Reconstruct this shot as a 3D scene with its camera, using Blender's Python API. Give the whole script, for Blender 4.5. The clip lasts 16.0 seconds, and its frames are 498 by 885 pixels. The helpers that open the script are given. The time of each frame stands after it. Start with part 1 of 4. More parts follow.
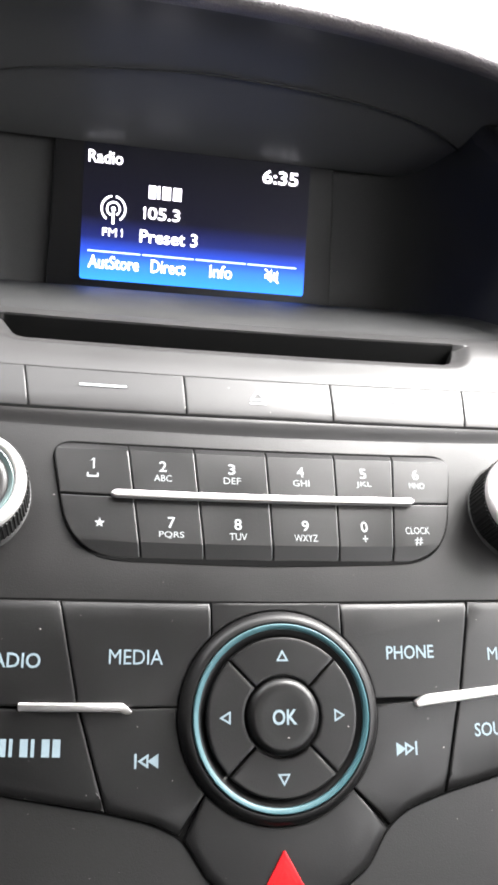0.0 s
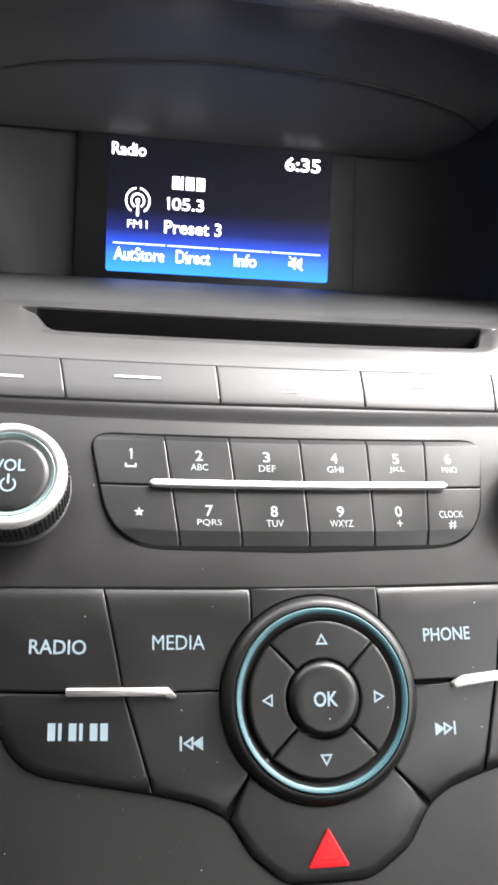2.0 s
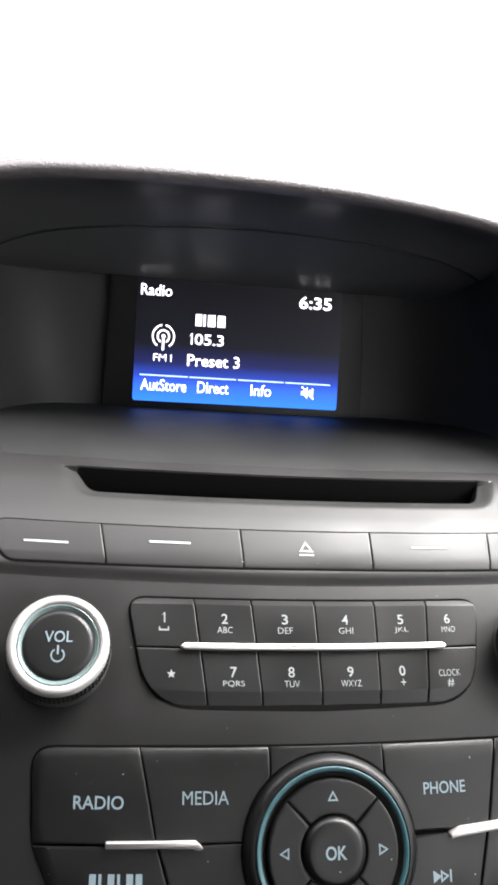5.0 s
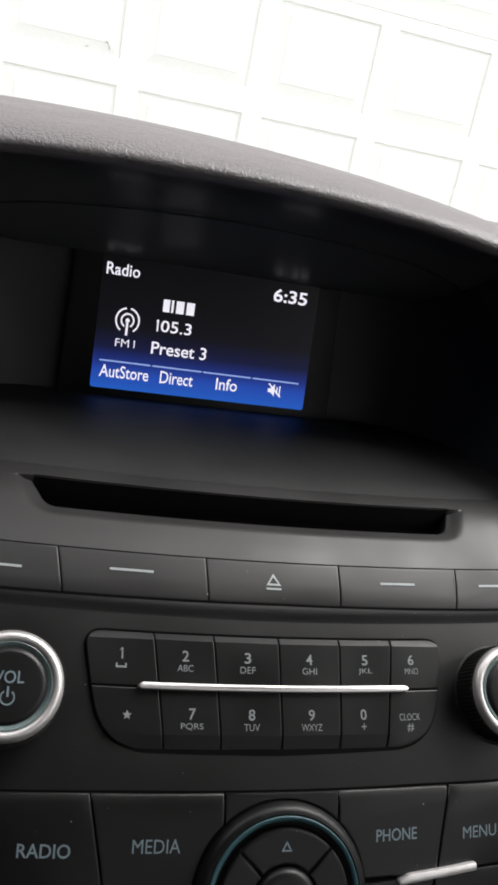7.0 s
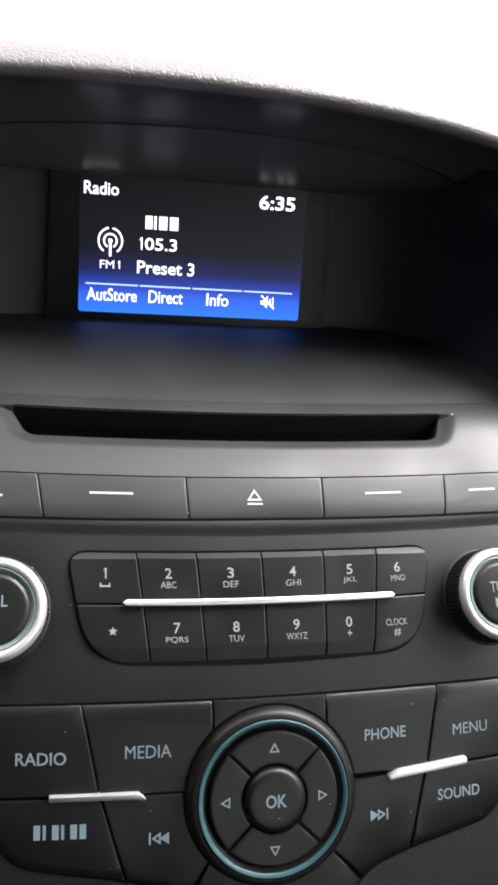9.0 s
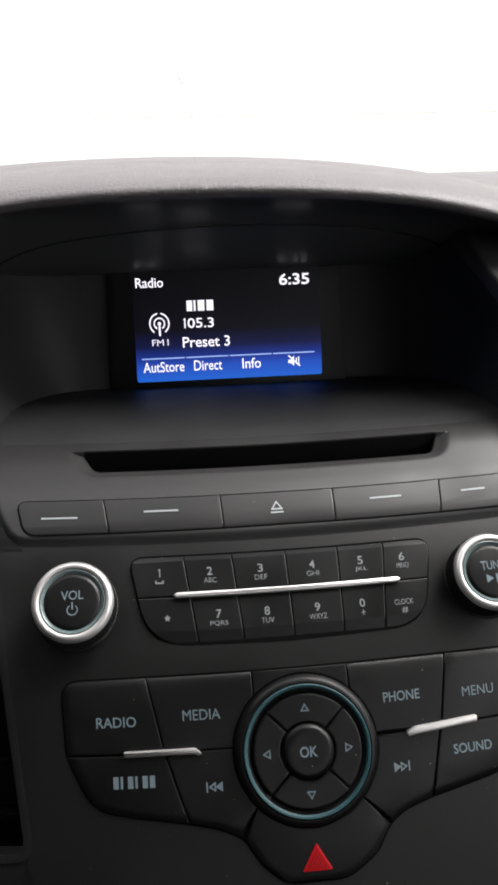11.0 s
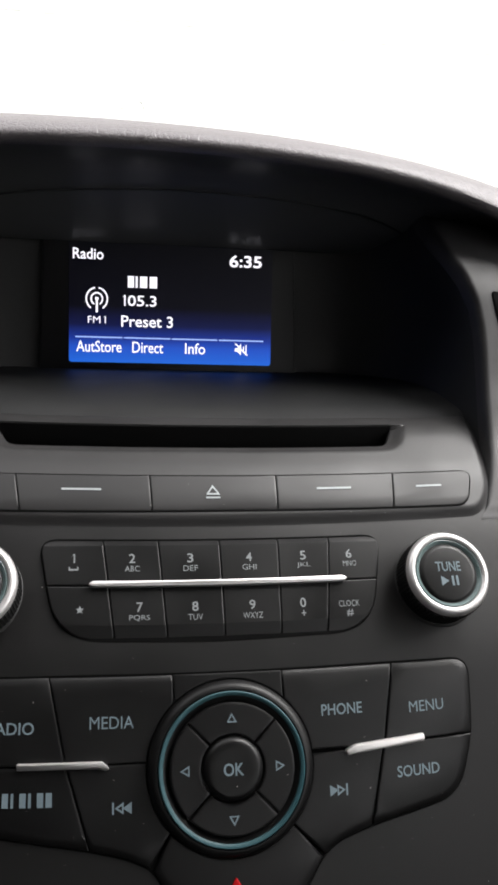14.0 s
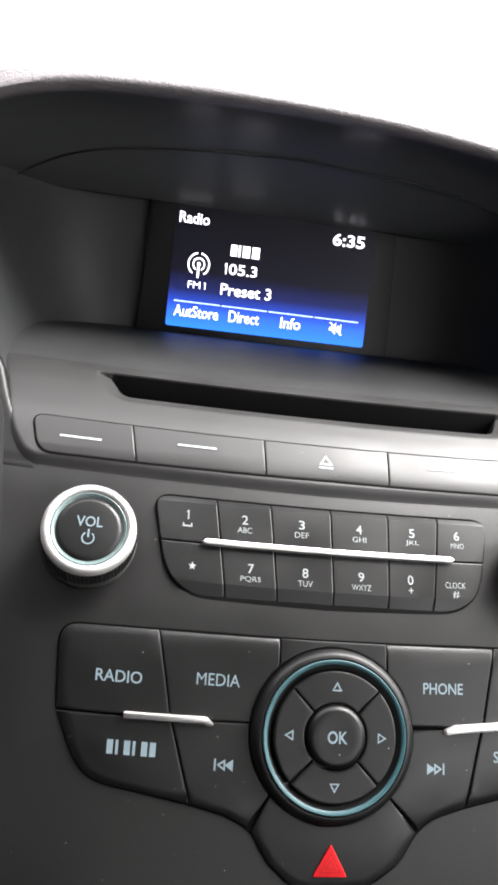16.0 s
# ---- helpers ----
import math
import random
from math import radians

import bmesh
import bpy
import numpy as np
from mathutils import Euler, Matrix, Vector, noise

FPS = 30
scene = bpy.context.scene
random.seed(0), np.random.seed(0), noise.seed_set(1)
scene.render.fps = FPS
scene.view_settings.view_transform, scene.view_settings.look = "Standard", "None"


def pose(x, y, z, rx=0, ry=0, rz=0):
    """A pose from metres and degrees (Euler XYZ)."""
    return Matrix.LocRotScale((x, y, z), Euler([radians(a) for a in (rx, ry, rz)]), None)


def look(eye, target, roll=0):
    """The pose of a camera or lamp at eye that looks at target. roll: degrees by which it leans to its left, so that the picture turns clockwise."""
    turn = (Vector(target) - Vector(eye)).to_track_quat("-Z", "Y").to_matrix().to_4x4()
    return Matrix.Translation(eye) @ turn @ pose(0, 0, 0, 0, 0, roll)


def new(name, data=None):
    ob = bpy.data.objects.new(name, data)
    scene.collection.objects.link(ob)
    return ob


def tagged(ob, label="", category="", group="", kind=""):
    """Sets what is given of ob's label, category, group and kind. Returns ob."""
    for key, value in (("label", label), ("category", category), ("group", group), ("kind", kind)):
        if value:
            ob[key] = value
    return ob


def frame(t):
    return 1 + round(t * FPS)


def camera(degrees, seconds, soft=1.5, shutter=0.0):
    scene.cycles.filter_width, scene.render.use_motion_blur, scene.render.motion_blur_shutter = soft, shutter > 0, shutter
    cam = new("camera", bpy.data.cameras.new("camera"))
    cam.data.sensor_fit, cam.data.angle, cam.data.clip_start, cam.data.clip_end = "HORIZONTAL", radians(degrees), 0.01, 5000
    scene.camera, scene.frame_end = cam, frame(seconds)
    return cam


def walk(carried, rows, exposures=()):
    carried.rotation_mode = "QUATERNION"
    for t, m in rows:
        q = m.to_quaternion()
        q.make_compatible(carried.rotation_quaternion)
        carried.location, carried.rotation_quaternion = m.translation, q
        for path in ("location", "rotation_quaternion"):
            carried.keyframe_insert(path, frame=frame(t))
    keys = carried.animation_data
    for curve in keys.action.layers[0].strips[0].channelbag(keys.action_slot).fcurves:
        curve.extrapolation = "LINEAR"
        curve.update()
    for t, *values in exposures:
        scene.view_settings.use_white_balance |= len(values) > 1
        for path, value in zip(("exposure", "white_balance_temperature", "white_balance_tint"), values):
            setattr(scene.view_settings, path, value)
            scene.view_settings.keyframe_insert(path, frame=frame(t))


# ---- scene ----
cam = camera(35.4, 16.0, soft=3.1)
PATH = [
    (0, (-0.053, 0.048, 1.055), (0.336, 1.918, 0.464), 6.0),
    (0.5, (-0.057, 0.042, 1.059), (0.376, 1.912, 0.498), 8.6),
    (1, (-0.06, 0.043, 1.059), (0.385, 1.906, 0.482), 9.3),
    (1.5, (-0.06, 0.047, 1.054), (0.327, 1.908, 0.43), 6.8),
    (2, (-0.059, 0.046, 1.056), (0.29, 1.913, 0.428), 4.5),
    (2.5, (-0.059, 0.045, 1.057), (0.264, 1.916, 0.428), 3.8),
    (3, (-0.059, 0.048, 1.053), (0.258, 1.913, 0.404), 3.4),
    (3.5, (-0.059, 0.045, 1.055), (0.252, 1.918, 0.428), 3.2),
    (4, (-0.061, 0.038, 1.063), (0.262, 1.931, 0.506), 2.8),
    (4.5, (-0.064, 0.036, 1.085), (0.31, 1.914, 0.506), 4.9),
    (4.7, (-0.068, 0.034, 1.098), (0.284, 1.919, 0.528), 5.0),
    (6.8, (-0.09, 0.064, 1.131), (0.444, 1.868, 0.453), 12.3),
    (7, (-0.087, 0.065, 1.132), (0.449, 1.859, 0.43), 11.7),
    (7.5, (-0.073, 0.068, 1.133), (0.338, 1.896, 0.434), 8.1),
    (8, (-0.076, 0.066, 1.137), (0.357, 1.875, 0.404), 8.9),
    (8.5, (-0.074, 0.065, 1.133), (0.32, 1.816, 0.251), 7.3),
    (8.7, (-0.069, 0.066, 1.134), (0.354, 1.789, 0.211), 7.1),
    (10.8, (-0.044, -0.009, 1.142), (0.177, 1.828, 0.382), 0.5),
    (11, (-0.043, -0.011, 1.14), (0.142, 1.846, 0.421), -1.2),
    (11.5, (-0.048, -0.008, 1.136), (0.165, 1.848, 0.423), -1.4),
    (12, (-0.039, -0.007, 1.135), (0.191, 1.865, 0.47), -1.6),
    (12.5, (-0.027, -0.003, 1.128), (0.27, 1.88, 0.523), -0.3),
    (13, (-0.021, 0.001, 1.125), (0.265, 1.883, 0.509), -0.3),
    (13.5, (-0.017, 0.008, 1.115), (0.245, 1.888, 0.487), -0.8),
    (14, (-0.038, 0.014, 1.107), (0.295, 1.881, 0.474), 3.5),
    (14.5, (-0.051, 0.01, 1.107), (0.294, 1.879, 0.484), 5.8),
    (15, (-0.065, 0.012, 1.104), (0.27, 1.882, 0.479), 7.8),
    (15.5, (-0.07, 0.018, 1.098), (0.256, 1.883, 0.454), 8.2),
    (16, (-0.077, 0.017, 1.094), (0.232, 1.882, 0.442), 8.6),
]
EXPOSURES = ((0, 2.6), (4.0, 2.6), (4.7, 2.15), (6.8, -0.1), (8.0, -0.1), (8.5, 1.15), (8.7, 1.25), (10.8, 0.42), (12.0, -0.15), (13.0, -0.12), (13.5, 0.1), (14.5, 0.75), (15.0, 1.1), (16.0, 1.9))
walk(cam, [(t, look(eye, target, roll)) for t, eye, target, roll in PATH], EXPOSURES)

# ---- light ----
world = bpy.data.worlds.new("overcast_sky")
scene.world = world
world.use_nodes = True
wn = world.node_tree
sky = wn.nodes.new("ShaderNodeTexSky")
sky.sky_type, sky.sun_disc = "NISHITA", False
sky.sun_elevation, sky.sun_rotation = radians(53), radians(92)
sky.air_density, sky.dust_density = 1.0, 4.0
haze = wn.nodes.new("ShaderNodeMixRGB")
haze.inputs["Fac"].default_value = 0.92
haze.inputs["Color2"].default_value = (7.85, 7.73, 7.70, 1)
wn.links.new(sky.outputs["Color"], haze.inputs["Color1"])
wn.links.new(haze.outputs["Color"], wn.nodes["Background"].inputs["Color"])
wn.nodes["Background"].inputs["Strength"].default_value = 0.21
sun_data = bpy.data.lights.new("sun", "SUN")
sun_data.energy, sun_data.angle, sun_data.color = 6.4, radians(45), (1.0, 0.98, 0.96)
sun = new("sun", sun_data)
sun.matrix_world = look((3.4, 0.05, 5.5), (0, 0.2, 1.0))


# ---- materials ----
def material(name, base, rough=0.5, metal=0.0, grain=0.0, scale=400.0, vary=0.15, patch=30.0, kind="NOISE", spec=0.5, rvary=0.08, coat=0.0):
    """A procedural surface: base colour that drifts at two scales, uneven gloss and a fine relief."""
    m = bpy.data.materials.new(name)
    m.use_nodes = True
    nt = m.node_tree
    b = nt.nodes["Principled BSDF"]
    b.inputs["Metallic"].default_value = metal
    b.inputs["Specular IOR Level"].default_value = spec
    b.inputs["Coat Weight"].default_value = coat
    co = nt.nodes.new("ShaderNodeTexCoord")
    n1 = nt.nodes.new("ShaderNodeTexNoise")
    n1.inputs["Scale"].default_value, n1.inputs["Detail"].default_value = patch, 6
    n2 = nt.nodes.new("ShaderNodeTexNoise")
    n2.inputs["Scale"].default_value, n2.inputs["Detail"].default_value = scale, 3
    for n in (n1, n2):
        nt.links.new(co.outputs["Object"], n.inputs["Vector"])
    add = nt.nodes.new("ShaderNodeMath")
    add.operation = "ADD"
    nt.links.new(n1.outputs["Fac"], add.inputs[0])
    nt.links.new(n2.outputs["Fac"], add.inputs[1])
    ramp = nt.nodes.new("ShaderNodeMapRange")
    ramp.inputs["From Min"].default_value, ramp.inputs["From Max"].default_value = 0.6, 1.4
    ramp.inputs["To Min"].default_value, ramp.inputs["To Max"].default_value = 1 - vary, 1 + vary
    nt.links.new(add.outputs[0], ramp.inputs["Value"])
    mul = nt.nodes.new("ShaderNodeVectorMath")
    mul.operation = "SCALE"
    mul.inputs[0].default_value = base
    nt.links.new(ramp.outputs["Result"], mul.inputs["Scale"])
    nt.links.new(mul.outputs["Vector"], b.inputs["Base Color"])
    rr = nt.nodes.new("ShaderNodeMapRange")
    rr.inputs["From Min"].default_value, rr.inputs["From Max"].default_value = 0.3, 0.7
    rr.inputs["To Min"].default_value, rr.inputs["To Max"].default_value = rough - rvary, rough + rvary
    nt.links.new(n1.outputs["Fac"], rr.inputs["Value"])
    nt.links.new(rr.outputs["Result"], b.inputs["Roughness"])
    if grain:
        bump = nt.nodes.new("ShaderNodeBump")
        bump.inputs["Strength"].default_value, bump.inputs["Distance"].default_value = 1.0, grain
        if kind == "LEATHER":
            vo = nt.nodes.new("ShaderNodeTexVoronoi")
            vo.feature = "DISTANCE_TO_EDGE"
            vo.inputs["Scale"].default_value = scale
            warp = nt.nodes.new("ShaderNodeMixRGB")
            warp.inputs["Fac"].default_value = 0.004
            nt.links.new(co.outputs["Object"], warp.inputs["Color1"])
            nt.links.new(n2.outputs["Color"], warp.inputs["Color2"])
            nt.links.new(warp.outputs["Color"], vo.inputs["Vector"])
            cl = nt.nodes.new("ShaderNodeMapRange")
            cl.inputs["From Max"].default_value = 0.22
            nt.links.new(vo.outputs["Distance"], cl.inputs["Value"])
            nt.links.new(cl.outputs["Result"], bump.inputs["Height"])
        else:
            nt.links.new(n2.outputs["Fac"], bump.inputs["Height"])
        nt.links.new(bump.outputs["Normal"], b.inputs["Normal"])
    return m


def glow(name, colour, strength):
    m = bpy.data.materials.new(name)
    m.use_nodes = True
    b = m.node_tree.nodes["Principled BSDF"]
    b.inputs["Base Color"].default_value = (0.01, 0.01, 0.01, 1)
    b.inputs["Roughness"].default_value = 0.3
    b.inputs["Emission Color"].default_value = (*colour, 1)
    b.inputs["Emission Strength"].default_value = strength
    return m


M_GRAIN = material("grained_soft_plastic", (0.135, 0.124, 0.129), 0.46, grain=0.00013, scale=430, kind="LEATHER", vary=0.12)
M_HOOD_IN = material("smooth_black_plastic", (0.030, 0.0305, 0.031), 0.55, spec=0.3, grain=0.00004, scale=1500)
M_LINING = material("glossy_black_lining", (0.085, 0.086, 0.086), 0.30, grain=0.00001, scale=1500, vary=0.03, rvary=0.0, spec=0.07)
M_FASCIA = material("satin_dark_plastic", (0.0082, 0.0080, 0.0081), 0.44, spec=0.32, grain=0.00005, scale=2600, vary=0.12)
# the fascia's plastic with side-window light put into a paler base colour
M_FASCIA_LIT = material("satin_plastic_lit", (0.038, 0.037, 0.038), 0.50, grain=0.00005, scale=2600, vary=0.12)
M_PLATE = material("satin_charcoal_plate", (0.028, 0.0272, 0.0276), 0.46, spec=0.45, grain=0.00004, scale=2600, vary=0.10)
M_KEY = material("satin_black_key", (0.0052, 0.0051, 0.0053), 0.38, spec=0.36, grain=0.00003, scale=2600, vary=0.12)
M_ROWKEY = material("charcoal_key", (0.0195, 0.019, 0.0194), 0.44, spec=0.42, grain=0.00003, scale=2600, vary=0.10)
M_GAP = material("gap_black", (0.003, 0.003, 0.003), 0.8, spec=0.05)
M_SLOT = material("slot_black", (0.006, 0.006, 0.006), 0.8, spec=0.1)
M_SILVER = material("satin_silver", (0.72, 0.70, 0.695), 0.40, metal=0.75, scale=900, vary=0.05, rvary=0.05)
M_TEAL = material("teal_translucent_plastic", (0.021, 0.068, 0.081), 0.5, scale=600, vary=0.1)
M_TEALPALE = material("pale_teal_plastic", (0.12, 0.165, 0.165), 0.25, scale=600, vary=0.08)
M_MARK = material("pale_print", (0.15, 0.20, 0.228), 0.5, scale=800, vary=0.06)
M_MARKW = material("white_print", (0.22, 0.237, 0.245), 0.5, scale=800, vary=0.05)
M_MARKKEY = material("bright_print", (0.34, 0.37, 0.38), 0.5, scale=800, vary=0.05)
M_RED = material("red_plastic", (0.46, 0.005, 0.009), 0.45, spec=0.3, scale=700, vary=0.08)
M_REDDARK = material("dark_red_print", (0.20, 0.003, 0.005), 0.45, spec=0.3, scale=700, vary=0.08)
M_RUBBER = material("knurled_black_rubber", (0.012, 0.012, 0.012), 0.6, scale=900)
M_BLACK = material("gloss_black_bezel", (0.008, 0.008, 0.009), 0.5, spec=0.35, scale=900, rvary=0.04)
M_DUST = material("pale_dust", (0.30, 0.29, 0.28), 0.9, scale=900)
M_DOOR = material("white_door_paint", (0.80, 0.82, 0.805), 0.45, grain=0.0004, scale=120, vary=0.03, patch=3)
M_WALL = material("pale_house_wall", (0.62, 0.60, 0.56), 0.8, grain=0.002, scale=60, vary=0.08, patch=2)
M_GROUND = material("pale_concrete", (0.33, 0.32, 0.30), 0.85, grain=0.003, scale=40, vary=0.15, patch=1.2)
M_LINER = material("grey_headliner_cloth", (0.33, 0.32, 0.305), 0.9, grain=0.0008, scale=900, vary=0.06)
M_CABIN = material("dark_trim_cloth", (0.014, 0.014, 0.015), 0.85, grain=0.001, scale=500, vary=0.12)
M_TEXT = glow("screen_white", (0.93, 0.90, 1.0), 1.0)
M_LINE = glow("screen_pale_blue", (0.35, 0.5, 1.0), 0.8)

# the lit display: black above, blue towards its lower edge
M_LCD = bpy.data.materials.new("lit_display")
M_LCD.use_nodes = True
nt = M_LCD.node_tree
bs = nt.nodes["Principled BSDF"]
bs.inputs["Base Color"].default_value = (0.004, 0.004, 0.005, 1)
bs.inputs["Roughness"].default_value = 0.3
bs.inputs["Specular IOR Level"].default_value = 0.25
tc = nt.nodes.new("ShaderNodeTexCoord")
sep = nt.nodes.new("ShaderNodeSeparateXYZ")
rp = nt.nodes.new("ShaderNodeValToRGB")
nt.links.new(tc.outputs["Generated"], sep.inputs["Vector"])
nt.links.new(sep.outputs["Z"], rp.inputs["Fac"])
nt.links.new(rp.outputs["Color"], bs.inputs["Emission Color"])
bs.inputs["Emission Strength"].default_value = 0.55
cr = rp.color_ramp
cr.elements[0].position, cr.elements[0].color = 0.0, (0.020, 0.185, 0.95, 1)
cr.elements[1].position, cr.elements[1].color = 1.0, (0.001, 0.001, 0.002, 1)
for pos, colour in ((0.13, (0.022, 0.115, 0.76, 1)), (0.20, (0.014, 0.048, 0.40, 1)), (0.31, (0.005, 0.009, 0.075, 1)), (0.46, (0.001, 0.001, 0.006, 1))):
    e = cr.elements.new(pos)
    e.color = colour

# ---- shape helpers ----
PROFILE = ((-232.3, .1173, .750), (-173.1, .149, .800), (-113.6, .1813, .850), (-72.4, .203, .885), (-37.1, .222, .9147), (0, .242, .946),
           (14.9, .2515, .9575), (44.6, .272, .979), (72.3, .293, .997), (99.6, .318, 1.008), (130, .3483, 1.0108))
PV = np.linspace(-232.0, 130.0, 1449)
_s, _y, _z = np.array(PROFILE).T
_k = np.ones(61) / 61


def _smooth(a):
    return np.convolve(np.pad(a, 30, mode="reflect", reflect_type="odd"), _k, mode="valid")


PY, PZ = _smooth(np.interp(PV, _s, _y)), _smooth(np.interp(PV, _s, _z))
TY, TZ = np.gradient(PY, PV), np.gradient(PZ, PV)
_l = np.hypot(TY, TZ)
TY, TZ = TY / _l, TZ / _l


def surf(x, v, h=0.0):
    """Millimetres across, up along the face of the centre stack, and out from it, to metres."""
    y, z = np.interp(v, PV, PY), np.interp(v, PV, PZ)
    ty, tz = np.interp(v, PV, TY), np.interp(v, PV, TZ)
    xm = x / 1000
    return xm, y + 0.5 * xm * xm - tz * h / 1000, z + ty * h / 1000


# the face beside the plate carries on upwards where the plate turns in
SIDE_Z = (.940, .979, .990, 1.012, 1.032, 1.052, 1.067, 1.081, 1.092, 1.101)
SIDE_Y = (.238, .272, .2835, .3045, .318, .328, .335, .346, .368, .400)
QZ = np.linspace(.850, 1.100, 1001)
QY = np.where(QZ < .979, np.interp(QZ, PZ, PY), np.interp(QZ, SIDE_Z, SIDE_Y))
QY = np.convolve(np.pad(QY, 20, mode="reflect", reflect_type="odd"), np.ones(41) / 41, mode="valid")
QV = np.concatenate(([0.0], np.cumsum(np.hypot(np.diff(QY), np.diff(QZ)) * 1000)))
QV = QV - np.interp(.965, QZ, QV) + np.interp(.965, PZ, PV)


def side_v(z):
    return float(np.interp(z, QZ, QV))


def surf_side(x, v, h=0.0):
    """As surf(), on the face beside the plate."""
    if v < QV[0] + 1:
        return surf(x, v, h)
    y, z = np.interp(v, QV, QY), np.interp(v, QV, QZ)
    y2, z2 = np.interp(v + 2, QV, QY), np.interp(v + 2, QV, QZ)
    n = max(math.hypot(y2 - y, z2 - z), 1e-6)
    xm = x / 1000
    return xm, y + 0.5 * xm * xm - (z2 - z) / n * h / 1000, z + (y2 - y) / n * h / 1000


def thing(name, label="", category="", at=(0, 0, 0), kind="", group=""):
    ob = new(name)
    ob.location = at
    ob.empty_display_size = 0.02
    return tagged(ob, label, category, group, kind)


def part(name, bm, mat, parent=None, label="", smooth=True, sharp=38):
    me = bpy.data.meshes.new(name)
    bmesh.ops.recalc_face_normals(bm, faces=bm.faces)
    for f in bm.faces:
        f.smooth = smooth
    bm.to_mesh(me)
    bm.free()
    me.materials.append(mat)
    ob = new(name, me)
    if parent:
        ob.parent = parent
        if parent.parent is None:
            ob.matrix_parent_inverse = Matrix.Translation(parent.location).inverted()
    if smooth:
        me.set_sharp_from_angle(angle=radians(sharp))
    if label:
        ob["label"] = label
    return ob


def rpoly(pts, radii, seg=5):
    """A polygon with rounded corners; radii: one, or one for each corner."""
    n = len(pts)
    radii = [radii] * n if isinstance(radii, (int, float)) else radii
    out = []
    for i in range(n):
        p, a, b = Vector(pts[i]), Vector(pts[i - 1]), Vector(pts[(i + 1) % n])
        u, w = (a - p), (b - p)
        r = min(radii[i], 0.48 * u.length, 0.48 * w.length)
        if r < 1e-6:
            out.append((p.x, p.y))
            continue
        s, e = p + u.normalized() * r, p + w.normalized() * r
        for k in range(seg + 1):
            t = k / seg
            q = s * (1 - t) ** 2 + p * 2 * t * (1 - t) + e * t * t
            out.append((q.x, q.y))
    return out


def area(pts):
    return 0.5 * sum(a[0] * b[1] - b[0] * a[1] for a, b in zip(pts, pts[1:] + pts[:1]))


def inset(pts, d):
    """The polygon drawn in by d all round."""
    pts = list(pts)
    if area(pts) < 0:
        pts.reverse()
    out = []
    n = len(pts)
    for i in range(n):
        p, a, b = Vector(pts[i]), Vector(pts[i - 1]), Vector(pts[(i + 1) % n])
        u, w = (p - a).normalized(), (b - p).normalized()
        nu, nw = Vector((-u.y, u.x)), Vector((-w.y, w.x))
        m = nu + nw
        m = m / max(m.dot(m) / 2, 0.35)
        q = p + m * d
        out.append((q.x, q.y))
    return out


def clip(pts, a, b):
    """What of a convex polygon lies to the left of the line from a to b."""
    out = []
    side = [(b[0] - a[0]) * (p[1] - a[1]) - (b[1] - a[1]) * (p[0] - a[0]) for p in pts]
    for i, p in enumerate(pts):
        q, s, t = pts[i - 1], side[i], side[i - 1]
        if (s > 0) != (t > 0):
            k = t / (t - s)
            out.append((q[0] + k * (p[0] - q[0]), q[1] + k * (p[1] - q[1])))
        if s > 0:
            out.append(p)
    return out


def dense(pts, most=3.0):
    out = []
    for a, b in zip(pts, pts[1:] + pts[:1]):
        n = max(1, int(math.hypot(b[0] - a[0], b[1] - a[1]) / most))
        out += [(a[0] + (b[0] - a[0]) * k / n, a[1] + (b[1] - a[1]) * k / n) for k in range(n)]
    return out


